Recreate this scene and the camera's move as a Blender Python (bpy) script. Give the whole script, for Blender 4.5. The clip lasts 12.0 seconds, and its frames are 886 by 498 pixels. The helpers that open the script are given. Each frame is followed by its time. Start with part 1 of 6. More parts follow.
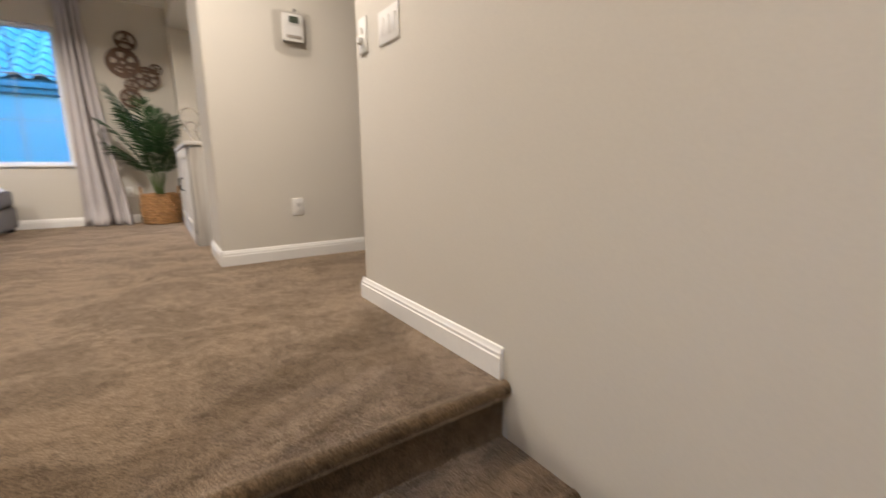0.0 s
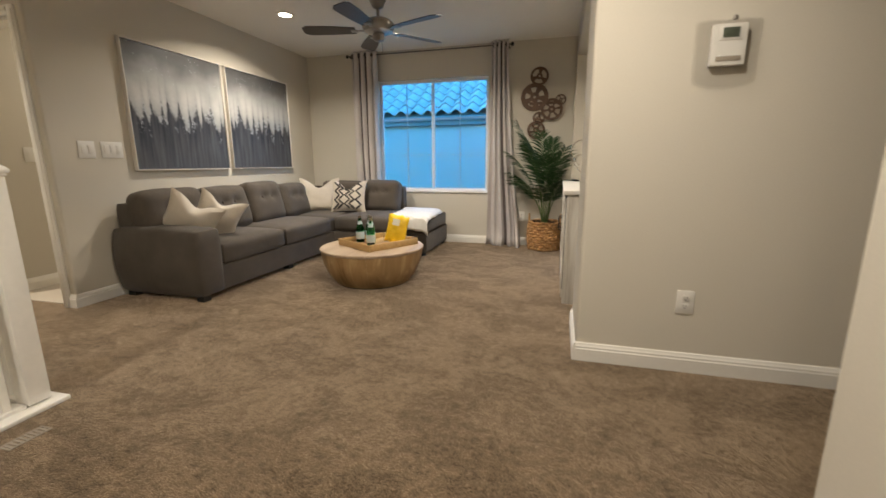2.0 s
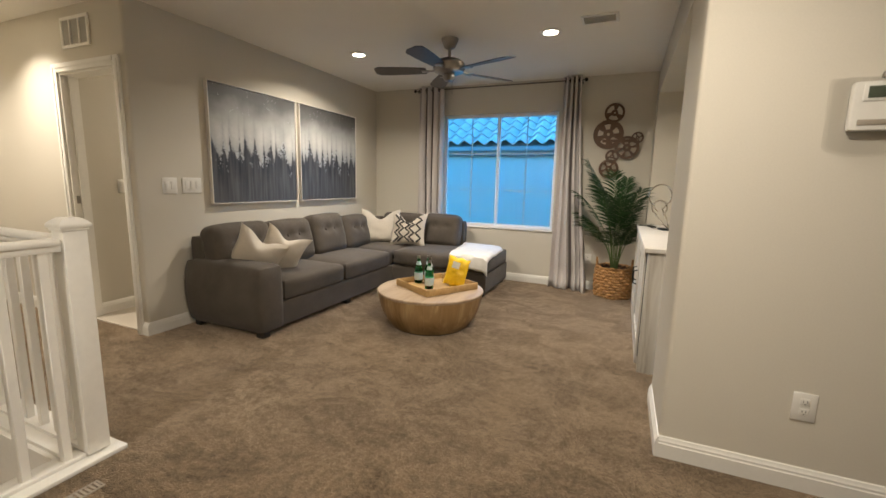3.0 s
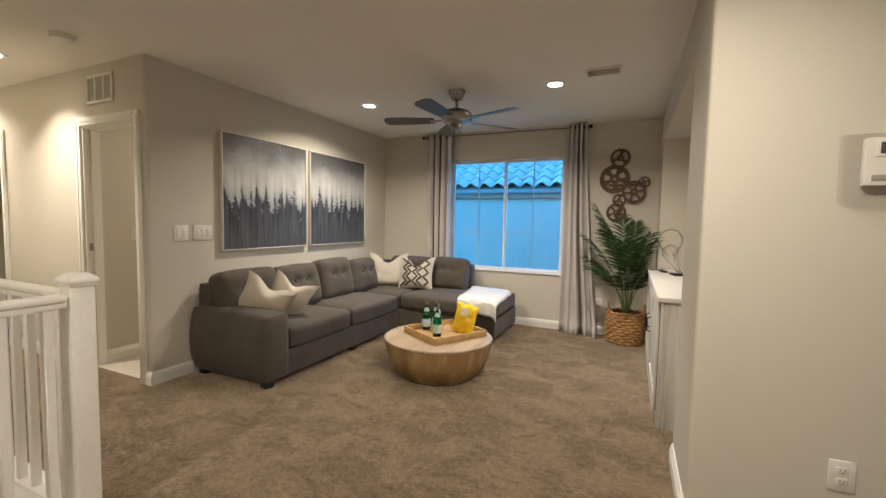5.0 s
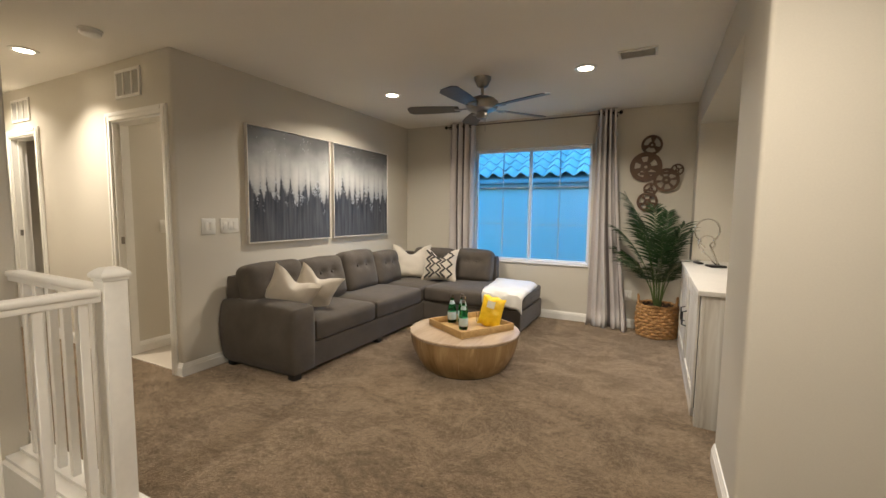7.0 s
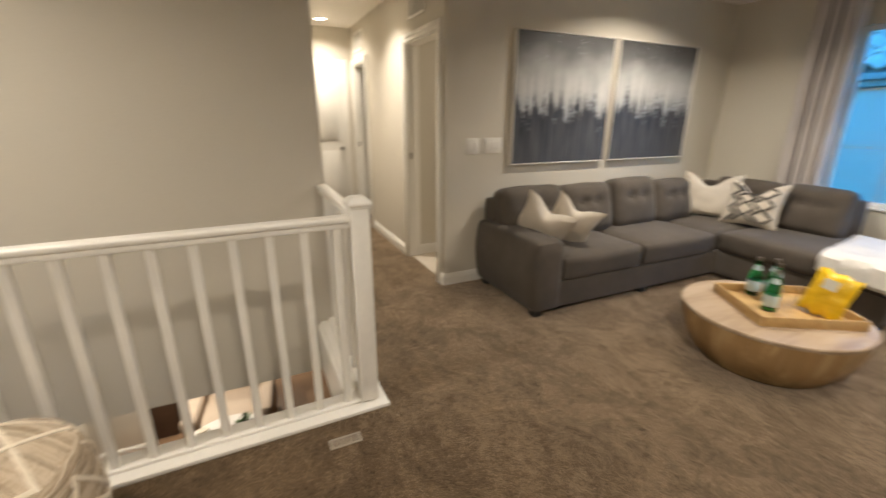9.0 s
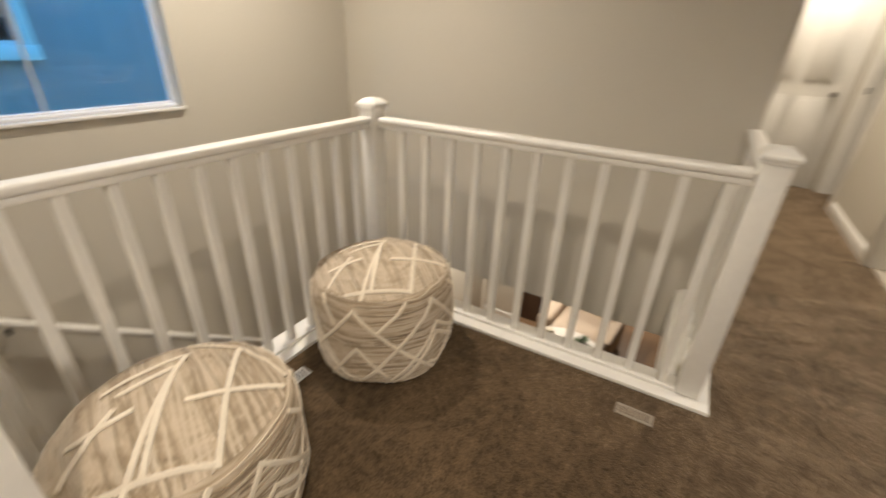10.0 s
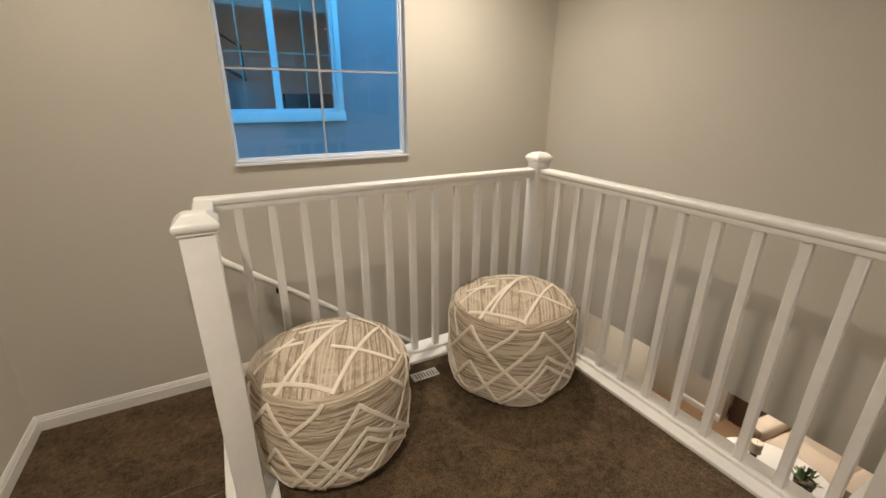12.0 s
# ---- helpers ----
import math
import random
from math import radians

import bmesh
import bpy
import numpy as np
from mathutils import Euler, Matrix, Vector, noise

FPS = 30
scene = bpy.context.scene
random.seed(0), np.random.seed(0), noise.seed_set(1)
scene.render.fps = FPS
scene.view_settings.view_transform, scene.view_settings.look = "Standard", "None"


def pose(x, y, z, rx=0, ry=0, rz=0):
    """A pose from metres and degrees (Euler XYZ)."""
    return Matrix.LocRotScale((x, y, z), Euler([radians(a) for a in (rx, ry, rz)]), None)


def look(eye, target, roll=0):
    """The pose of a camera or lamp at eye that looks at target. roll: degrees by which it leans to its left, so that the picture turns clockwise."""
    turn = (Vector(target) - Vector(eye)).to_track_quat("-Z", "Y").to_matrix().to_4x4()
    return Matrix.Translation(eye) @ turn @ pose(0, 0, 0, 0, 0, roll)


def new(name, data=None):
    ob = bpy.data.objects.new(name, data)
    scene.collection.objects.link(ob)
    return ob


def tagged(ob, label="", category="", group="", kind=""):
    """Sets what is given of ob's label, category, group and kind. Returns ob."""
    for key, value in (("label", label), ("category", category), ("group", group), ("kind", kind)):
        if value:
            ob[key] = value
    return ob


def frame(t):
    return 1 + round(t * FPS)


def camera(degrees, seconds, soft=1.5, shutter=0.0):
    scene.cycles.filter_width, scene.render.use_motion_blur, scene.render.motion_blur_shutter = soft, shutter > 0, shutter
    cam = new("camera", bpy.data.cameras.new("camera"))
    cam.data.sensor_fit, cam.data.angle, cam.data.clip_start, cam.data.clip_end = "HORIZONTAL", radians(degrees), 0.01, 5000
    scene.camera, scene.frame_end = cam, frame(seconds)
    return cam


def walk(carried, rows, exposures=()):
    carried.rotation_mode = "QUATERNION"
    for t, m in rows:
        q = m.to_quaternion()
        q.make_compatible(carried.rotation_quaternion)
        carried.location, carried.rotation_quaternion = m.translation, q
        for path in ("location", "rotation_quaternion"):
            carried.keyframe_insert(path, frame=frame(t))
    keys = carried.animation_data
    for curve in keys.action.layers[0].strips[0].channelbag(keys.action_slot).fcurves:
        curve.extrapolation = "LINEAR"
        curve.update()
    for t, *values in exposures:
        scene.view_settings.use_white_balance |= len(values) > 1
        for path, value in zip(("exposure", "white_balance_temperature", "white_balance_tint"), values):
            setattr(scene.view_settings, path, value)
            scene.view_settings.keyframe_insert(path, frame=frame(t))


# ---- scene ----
cam = camera(93.6, 12.0, shutter=0.4)
EXPOSURES = [(0.0, 0.82, 6100, 15), (0.8, 0.58, 6150, 11), (2.0, 0.53, 6440, 9), (9.0, 0.50, 6440, 10), (11.0, 0.31, 6440, 11), (12.0, 0.25, 6400, 11)]
PATH = [
    (0, (0.797, 0.373, 0.622), (1.904, 1.994, 0.24), -0.3),
    (0.5, (0.936, 0.524, 0.733), (1.533, 2.397, 0.37), -1.0),
    (1, (1.037, 0.737, 0.781), (0.949, 2.693, 0.371), -0.1),
    (1.5, (1.037, 1.044, 0.913), (0.637, 2.96, 0.501), -0.9),
    (2, (0.987, 1.173, 1.033), (0.462, 3.06, 0.629), -0.3),
    (2.5, (0.919, 1.293, 1.128), (0.212, 3.132, 0.787), 0.6),
    (3, (0.869, 1.344, 1.217), (0.092, 3.16, 0.903), 1.4),
    (3.5, (0.855, 1.367, 1.249), (0.064, 3.193, 1.047), 1.4),
    (5.5, (0.846, 1.376, 1.283), (0.002, 3.184, 1.155), 0.7),
    (6, (0.833, 1.391, 1.283), (-0.05, 3.179, 1.14), 0.5),
    (6.5, (0.794, 1.365, 1.281), (-0.089, 3.153, 1.12), 0.4),
    (8.5, (0.662, 1.764, 1.316), (-0.746, 3.105, 0.853), 1.7),
    (9, (0.585, 1.869, 1.371), (-1.141, 2.675, 0.764), 0.3),
    (9.5, (0.586, 2.02, 1.379), (-1.275, 1.946, 0.65), 1.5),
    (10, (0.476, 2.046, 1.301), (-1.066, 1.141, 0.404), 2.2),
    (10.5, (0.423, 2.149, 1.277), (-0.622, 0.788, 0.249), 3.0),
    (11, (0.409, 2.344, 1.27), (-0.403, 0.766, 0.348), 2.7),
    (11.5, (0.401, 2.437, 1.324), (-0.414, 0.762, 0.595), 1.0),
    (12, (0.401, 2.453, 1.328), (-0.483, 0.797, 0.637), 0.3),
]
walk(cam, [(t, look(eye, target, roll)) for t, eye, target, roll in PATH], EXPOSURES)

SKY = 0.82
CARPET = (0.116, 0.077, 0.042, 1)
LAMP_W, LAMP_C = 22.0, (1.0, 0.895, 0.755)

# ---- world, lights ----
SUN_EL = radians(11.0)
world = bpy.data.worlds.new("dusk")
scene.world = world
world.use_nodes = True
wn = world.node_tree
bg = wn.nodes["Background"]
sky = wn.nodes.new("ShaderNodeTexSky")
sky.sky_type = "NISHITA"
sky.sun_disc = False
sky.sun_elevation, sky.sun_rotation = SUN_EL, radians(250)
sky.ozone_density, sky.dust_density, sky.air_density = 6.0, 0.2, 1.4
tint = wn.nodes.new("ShaderNodeMix")
tint.data_type, tint.blend_type = "RGBA", "MULTIPLY"
tint.inputs["Factor"].default_value = 1.0
tint.inputs["B"].default_value = (0.40, 1.15, 1.45, 1)
wn.links.new(sky.outputs["Color"], tint.inputs["A"])
wn.links.new(tint.outputs["Result"], bg.inputs["Color"])
bg.inputs["Strength"].default_value = SKY

sun = new("sun", bpy.data.lights.new("sun", "SUN"))
sun.data.energy, sun.data.angle, sun.data.color = 0.02, radians(12), (0.75, 0.88, 1.0)
sun.matrix_world = look((0, 0, 8), (-4, 1.5, 7.7))


# ---- materials ----
def nd(nt, kind, **values):
    n = nt.nodes.new(kind)
    for k, v in values.items():
        n.inputs[k.replace("_", " ")].default_value = v
    return n


def shade(c, f):
    return (min(c[0] * f, 1), min(c[1] * f, 1), min(c[2] * f, 1), 1)


def mat(name, base, rough=0.6, metal=0.0, var=0.12, big=2.0, fine=60.0, bump=0.15, depth=0.002, stretch=(1, 1, 1), spec=0.5, sheen=0.0, each=0.0):
    m = bpy.data.materials.new(name)
    m.use_nodes = True
    nt = m.node_tree
    b = nt.nodes["Principled BSDF"]
    b.inputs["Roughness"].default_value, b.inputs["Metallic"].default_value = rough, metal
    b.inputs["Specular IOR Level"].default_value = spec
    b.inputs["Sheen Weight"].default_value = sheen
    co = nd(nt, "ShaderNodeTexCoord")
    mp = nd(nt, "ShaderNodeMapping", Scale=stretch)
    nt.links.new(co.outputs["Object"], mp.inputs["Vector"])
    n1 = nd(nt, "ShaderNodeTexNoise", Scale=big, Detail=4.0, Roughness=0.6)
    n2 = nd(nt, "ShaderNodeTexNoise", Scale=fine, Detail=3.0, Roughness=0.6)
    for n in (n1, n2):
        nt.links.new(mp.outputs["Vector"], n.inputs["Vector"])
    mixn = nd(nt, "ShaderNodeMath")
    mixn.operation = "ADD"
    nt.links.new(n1.outputs["Fac"], mixn.inputs[0])
    nt.links.new(n2.outputs["Fac"], mixn.inputs[1])
    last = mixn.outputs[0]
    if each:
        info = nd(nt, "ShaderNodeObjectInfo")
        add = nd(nt, "ShaderNodeMath")
        add.operation = "MULTIPLY_ADD"
        add.inputs[1].default_value = each
        nt.links.new(info.outputs["Random"], add.inputs[0])
        nt.links.new(last, add.inputs[2])
        last = add.outputs[0]
    mr = nd(nt, "ShaderNodeMapRange")
    mr.inputs["From Min"].default_value, mr.inputs["From Max"].default_value = 0.65, 1.35 + each
    nt.links.new(last, mr.inputs["Value"])
    cr = nd(nt, "ShaderNodeMix")
    cr.data_type = "RGBA"
    cr.inputs["A"].default_value, cr.inputs["B"].default_value = shade(base, 1 - var), shade(base, 1 + var)
    nt.links.new(mr.outputs[0], cr.inputs["Factor"])
    nt.links.new(cr.outputs["Result"], b.inputs["Base Color"])
    if bump:
        bp = nd(nt, "ShaderNodeBump", Strength=bump, Distance=depth)
        nt.links.new(n2.outputs["Fac"], bp.inputs["Height"])
        nt.links.new(bp.outputs["Normal"], b.inputs["Normal"])
    return m


def glow(name, colour, strength):
    m = bpy.data.materials.new(name)
    m.use_nodes = True
    b = m.node_tree.nodes["Principled BSDF"]
    b.inputs["Base Color"].default_value = (*colour, 1)
    b.inputs["Emission Color"].default_value = (*colour, 1)
    b.inputs["Emission Strength"].default_value = strength
    return m


def glass(name, colour=(1, 1, 1), rough=0.0, ior=1.45, alpha=0.0):
    m = bpy.data.materials.new(name)
    m.use_nodes = True
    nt = m.node_tree
    b = nt.nodes["Principled BSDF"]
    b.inputs["Base Color"].default_value = (*colour, 1)
    b.inputs["Transmission Weight"].default_value = 1.0
    b.inputs["Roughness"].default_value, b.inputs["IOR"].default_value = rough, ior
    return m


def pane_glass(name, gloss_share=0.035, tone=1.0):
    """Thin window glass: clear with a faint mirror gloss."""
    m = bpy.data.materials.new(name)
    m.use_nodes = True
    nt = m.node_tree
    nt.nodes.remove(nt.nodes["Principled BSDF"])
    out = nt.nodes["Material Output"]
    clear = nd(nt, "ShaderNodeBsdfTransparent", Color=(*[tone] * 3, 1))
    gloss = nd(nt, "ShaderNodeBsdfGlossy", Roughness=0.02)
    mx = nd(nt, "ShaderNodeMixShader")
    mx.inputs[0].default_value = gloss_share
    nt.links.new(clear.outputs[0], mx.inputs[1])
    nt.links.new(gloss.outputs[0], mx.inputs[2])
    nt.links.new(mx.outputs[0], out.inputs["Surface"])
    return m


def carpet_mat():
    """Cut-pile carpet: tufts, swept pile marks and soft tracks."""
    m = mat("carpet", (0.175, 0.125, 0.085), rough=0.95, var=0.0, spec=0.1, sheen=0.95, bump=0)
    nt = m.node_tree
    b = nt.nodes["Principled BSDF"]
    b.inputs["Sheen Roughness"].default_value = 0.36
    b.inputs["Sheen Tint"].default_value = (1.0, 0.80, 0.60, 1)
    geo = nd(nt, "ShaderNodeNewGeometry")
    sweep = nd(nt, "ShaderNodeTexNoise", Scale=2.9, Detail=5.0, Roughness=0.64, Distortion=0.9)
    clump = nd(nt, "ShaderNodeTexNoise", Scale=26.0, Detail=8.0, Roughness=0.86)
    tuft = nd(nt, "ShaderNodeTexVoronoi", Scale=210.0)
    warp = nd(nt, "ShaderNodeMapping", Scale=(1.0, 1.35, 1.0), Rotation=(0, 0, 0.6))
    nt.links.new(geo.outputs["Position"], warp.inputs["Vector"])
    nt.links.new(warp.outputs[0], sweep.inputs["Vector"])
    for n in (clump, tuft):
        nt.links.new(geo.outputs["Position"], n.inputs["Vector"])
    r1 = nd(nt, "ShaderNodeMapRange")
    r1.inputs["From Min"].default_value, r1.inputs["From Max"].default_value = 0.43, 0.58
    r1.inputs["To Min"].default_value, r1.inputs["To Max"].default_value = 0.82, 1.18
    nt.links.new(sweep.outputs["Fac"], r1.inputs["Value"])
    r2 = nd(nt, "ShaderNodeMapRange")
    r2.inputs["From Min"].default_value, r2.inputs["From Max"].default_value = 0.3, 0.7
    r2.inputs["To Min"].default_value, r2.inputs["To Max"].default_value = 0.36, 1.64
    nt.links.new(clump.outputs["Fac"], r2.inputs["Value"])
    r3 = nd(nt, "ShaderNodeMapRange")
    r3.inputs["From Min"].default_value, r3.inputs["From Max"].default_value = 0.0, 0.8
    r3.inputs["To Min"].default_value, r3.inputs["To Max"].default_value = 1.3, 0.6
    nt.links.new(tuft.outputs["Distance"], r3.inputs["Value"])
    last = r1.outputs[0]
    for r in (r2, r3):
        mu = nd(nt, "ShaderNodeMath")
        mu.operation = "MULTIPLY"
        nt.links.new(last, mu.inputs[0])
        nt.links.new(r.outputs[0], mu.inputs[1])
        last = mu.outputs[0]
    cm = nd(nt, "ShaderNodeMix")
    cm.data_type, cm.blend_type = "RGBA", "MULTIPLY"
    cm.inputs["Factor"].default_value = 1.0
    cm.inputs["A"].default_value = CARPET
    nt.links.new(last, cm.inputs["B"])
    nt.links.new(cm.outputs["Result"], b.inputs["Base Color"])
    fuzz = nd(nt, "ShaderNodeMath")
    fuzz.operation, fuzz.use_clamp = "MULTIPLY", True
    fuzz.inputs[1].default_value = 0.94
    nt.links.new(last, fuzz.inputs[0])
    nt.links.new(fuzz.outputs[0], b.inputs["Sheen Weight"])
    bp = nd(nt, "ShaderNodeBump", Strength=0.6, Distance=0.004)
    ad = nd(nt, "ShaderNodeMath")
    ad.operation = "SUBTRACT"
    nt.links.new(clump.outputs["Fac"], ad.inputs[0])
    nt.links.new(tuft.outputs["Distance"], ad.inputs[1])
    nt.links.new(ad.outputs[0], bp.inputs["Height"])
    # the pile leans a little towards the window wall
    lean = nd(nt, "ShaderNodeVectorMath")
    lean.operation = "ADD"
    lean.inputs[1].default_value = (0.0, 0.30, 0.0)
    unit = nd(nt, "ShaderNodeVectorMath")
    unit.operation = "NORMALIZE"
    nt.links.new(geo.outputs["Normal"], lean.inputs[0])
    nt.links.new(lean.outputs[0], unit.inputs[0])
    nt.links.new(unit.outputs[0], bp.inputs["Normal"])
    nt.links.new(bp.outputs["Normal"], b.inputs["Normal"])
    return m


def canvas_mat(name, seed):
    """A painted winter wood: pale mist over dark streaked firs."""
    m = bpy.data.materials.new(name)
    m.use_nodes = True
    nt = m.node_tree
    b = nt.nodes["Principled BSDF"]
    b.inputs["Roughness"].default_value = 0.45

    def math_(op, a, c=None, d=None):
        n = nd(nt, "ShaderNodeMath")
        n.operation = op
        for i, v in enumerate((a, c, d)):
            if v is None:
                continue
            if isinstance(v, (int, float)):
                n.inputs[i].default_value = v
            else:
                nt.links.new(v, n.inputs[i])
        return n.outputs[0]

    co = nd(nt, "ShaderNodeTexCoord")
    sp = nd(nt, "ShaderNodeSeparateXYZ")
    nt.links.new(co.outputs["Generated"], sp.inputs[0])
    u, v = sp.outputs["Y"], sp.outputs["Z"]
    cmb = nd(nt, "ShaderNodeCombineXYZ")
    nt.links.new(math_("MULTIPLY_ADD", u, 1.0, seed), cmb.inputs[0])
    lo = nd(nt, "ShaderNodeTexNoise", Scale=5.0, Detail=1.0)
    nt.links.new(cmb.outputs[0], lo.inputs["Vector"])
    full = nd(nt, "ShaderNodeCombineXYZ")
    nt.links.new(math_("MULTIPLY_ADD", u, 1.0, seed), full.inputs[0])
    nt.links.new(math_("MULTIPLY", v, 1.0), full.inputs[1])
    rag = nd(nt, "ShaderNodeTexNoise", Scale=34.0, Detail=4.0, Roughness=0.7)
    nt.links.new(full.outputs[0], rag.inputs["Vector"])
    # firs: pointed crests of uneven height
    jit = math_("MULTIPLY_ADD", lo.outputs["Fac"], 0.22, math_("MULTIPLY", u, 1.0))
    pp = math_("PINGPONG", math_("MULTIPLY_ADD", jit, 11.0, seed * 3), 0.5)
    pp2 = math_("PINGPONG", math_("MULTIPLY_ADD", jit, 5.3, seed * 7), 0.5)
    crest = math_("ADD", math_("MULTIPLY", math_("POWER", math_("MULTIPLY", pp, 2.0), 2.0), 0.15), math_("MULTIPLY", pp2, 0.12))
    top = math_("ADD", math_("MULTIPLY_ADD", lo.outputs["Fac"], 0.34, 0.24), crest)
    edge = math_("SUBTRACT", top, v)
    edge = math_("ADD", edge, math_("MULTIPLY_ADD", rag.outputs["Fac"], 0.16, -0.08))
    hard = nd(nt, "ShaderNodeMapRange")
    hard.interpolation_type = "SMOOTHSTEP"
    hard.inputs["From Min"].default_value, hard.inputs["From Max"].default_value = -0.01, 0.07
    nt.links.new(edge, hard.inputs["Value"])
    soft_ = nd(nt, "ShaderNodeMapRange")
    soft_.interpolation_type = "SMOOTHSTEP"
    soft_.inputs["From Min"].default_value, soft_.inputs["From Max"].default_value = -0.26, 0.1
    soft_.inputs["To Max"].default_value = 0.6
    nt.links.new(edge, soft_.inputs["Value"])
    sky_ = nd(nt, "ShaderNodeValToRGB")
    e = sky_.color_ramp.elements
    e[0].position, e[0].color = 0.30, (0.50, 0.51, 0.52, 1)
    e[1].position, e[1].color = 1.0, (0.085, 0.082, 0.08, 1)
    for p, c in ((0.55, (0.58, 0.57, 0.54, 1)), (0.72, (0.38, 0.375, 0.36, 1)), (0.9, (0.12, 0.12, 0.118, 1))):
        k = sky_.color_ramp.elements.new(p)
        k.color = c
    cl = nd(nt, "ShaderNodeTexNoise", Scale=4.0, Detail=5.0)
    nt.links.new(full.outputs[0], cl.inputs["Vector"])
    nt.links.new(math_("MULTIPLY_ADD", cl.outputs["Fac"], 0.25, math_("ADD", v, -0.125)), sky_.inputs[0])
    strip = nd(nt, "ShaderNodeTexNoise", Scale=30.0, Detail=2.0)
    sm_ = nd(nt, "ShaderNodeMapping", Scale=(1, 0.06, 1))
    nt.links.new(full.outputs[0], sm_.inputs["Vector"])
    nt.links.new(sm_.outputs[0], strip.inputs["Vector"])
    dark = nd(nt, "ShaderNodeValToRGB")
    e = dark.color_ramp.elements
    e[0].position, e[0].color = 0.35, (0.022, 0.024, 0.034, 1)
    e[1].position, e[1].color = 0.78, (0.10, 0.103, 0.112, 1)
    low_v = nd(nt, "ShaderNodeMapRange")
    low_v.inputs["From Min"].default_value, low_v.inputs["From Max"].default_value = 0.0, 0.32
    low_v.inputs["To Min"].default_value, low_v.inputs["To Max"].default_value = 0.0, 0.26
    nt.links.new(edge, low_v.inputs["Value"])
    nt.links.new(math_("ADD", strip.outputs["Fac"], math_("ADD", low_v.outputs[0], -0.13)), dark.inputs[0])
    m1 = nd(nt, "ShaderNodeMix")
    m1.data_type = "RGBA"
    m1.inputs["B"].default_value = (0.17, 0.175, 0.19, 1)
    nt.links.new(soft_.outputs[0], m1.inputs["Factor"])
    nt.links.new(sky_.outputs["Color"], m1.inputs["A"])
    m2 = nd(nt, "ShaderNodeMix")
    m2.data_type = "RGBA"
    nt.links.new(hard.outputs[0], m2.inputs["Factor"])
    nt.links.new(m1.outputs["Result"], m2.inputs["A"])
    nt.links.new(dark.outputs["Color"], m2.inputs["B"])
    # frosted edges along the crests, and a few white flecks in the sky
    near = math_("SUBTRACT", 1.0, math_("MULTIPLY", math_("ABSOLUTE", math_("ADD", edge, -0.05)), 9.0))
    patch = nd(nt, "ShaderNodeTexNoise", Scale=7.0, Detail=2.0)
    nt.links.new(full.outputs[0], patch.inputs["Vector"])
    dab = nd(nt, "ShaderNodeTexVoronoi", Scale=46.0)
    nt.links.new(full.outputs[0], dab.inputs["Vector"])
    frost = math_("MULTIPLY", math_("MAXIMUM", near, 0.0), math_("GREATER_THAN", patch.outputs["Fac"], 0.53))
    frost = math_("MULTIPLY", frost, math_("LESS_THAN", dab.outputs["Distance"], 0.55))
    fleck = math_("MULTIPLY", math_("LESS_THAN", dab.outputs["Distance"], 0.16), math_("GREATER_THAN", math_("ADD", patch.outputs["Fac"], math_("MULTIPLY", v, 0.5)), 1.02))
    white = math_("MINIMUM", math_("ADD", math_("MULTIPLY", frost, 0.55), math_("MULTIPLY", fleck, 0.85)), 0.9)
    m3 = nd(nt, "ShaderNodeMix")
    m3.data_type = "RGBA"
    m3.inputs["B"].default_value = (0.62, 0.65, 0.69, 1)
    nt.links.new(white, m3.inputs["Factor"])
    nt.links.new(m2.outputs["Result"], m3.inputs["A"])
    nt.links.new(m3.outputs["Result"], b.inputs["Base Color"])
    bp = nd(nt, "ShaderNodeBump", Strength=0.25, Distance=0.003)
    nt.links.new(rag.outputs["Fac"], bp.inputs["Height"])
    nt.links.new(bp.outputs["Normal"], b.inputs["Normal"])
    return m


def band_mat(name, stops, scale, axis="Z", rough=0.5, wobble=1.0):
    """Streaks across one axis of the object, in colours from a ramp."""
    m = bpy.data.materials.new(name)
    m.use_nodes = True
    nt = m.node_tree
    b = nt.nodes["Principled BSDF"]
    b.inputs["Roughness"].default_value = rough
    co = nd(nt, "ShaderNodeTexCoord")
    mp = nd(nt, "ShaderNodeMapping")
    mp.inputs["Scale"].default_value = tuple(scale)
    nt.links.new(co.outputs["Object"], mp.inputs["Vector"])
    n = nd(nt, "ShaderNodeTexNoise", Scale=1.0, Detail=5.0, Roughness=0.62, Distortion=wobble)
    nt.links.new(mp.outputs[0], n.inputs["Vector"])
    r = nd(nt, "ShaderNodeValToRGB")
    e = r.color_ramp.elements
    e[0].position, e[0].color = stops[0][0], (*stops[0][1], 1)
    e[1].position, e[1].color = stops[-1][0], (*stops[-1][1], 1)
    for p, c in stops[1:-1]:
        r.color_ramp.elements.new(p).color = (*c, 1)
    nt.links.new(n.outputs["Fac"], r.inputs[0])
    nt.links.new(r.outputs["Color"], b.inputs["Base Color"])
    bp = nd(nt, "ShaderNodeBump", Strength=0.3, Distance=0.003)
    nt.links.new(n.outputs["Fac"], bp.inputs["Height"])
    nt.links.new(bp.outputs["Normal"], b.inputs["Normal"])
    return m


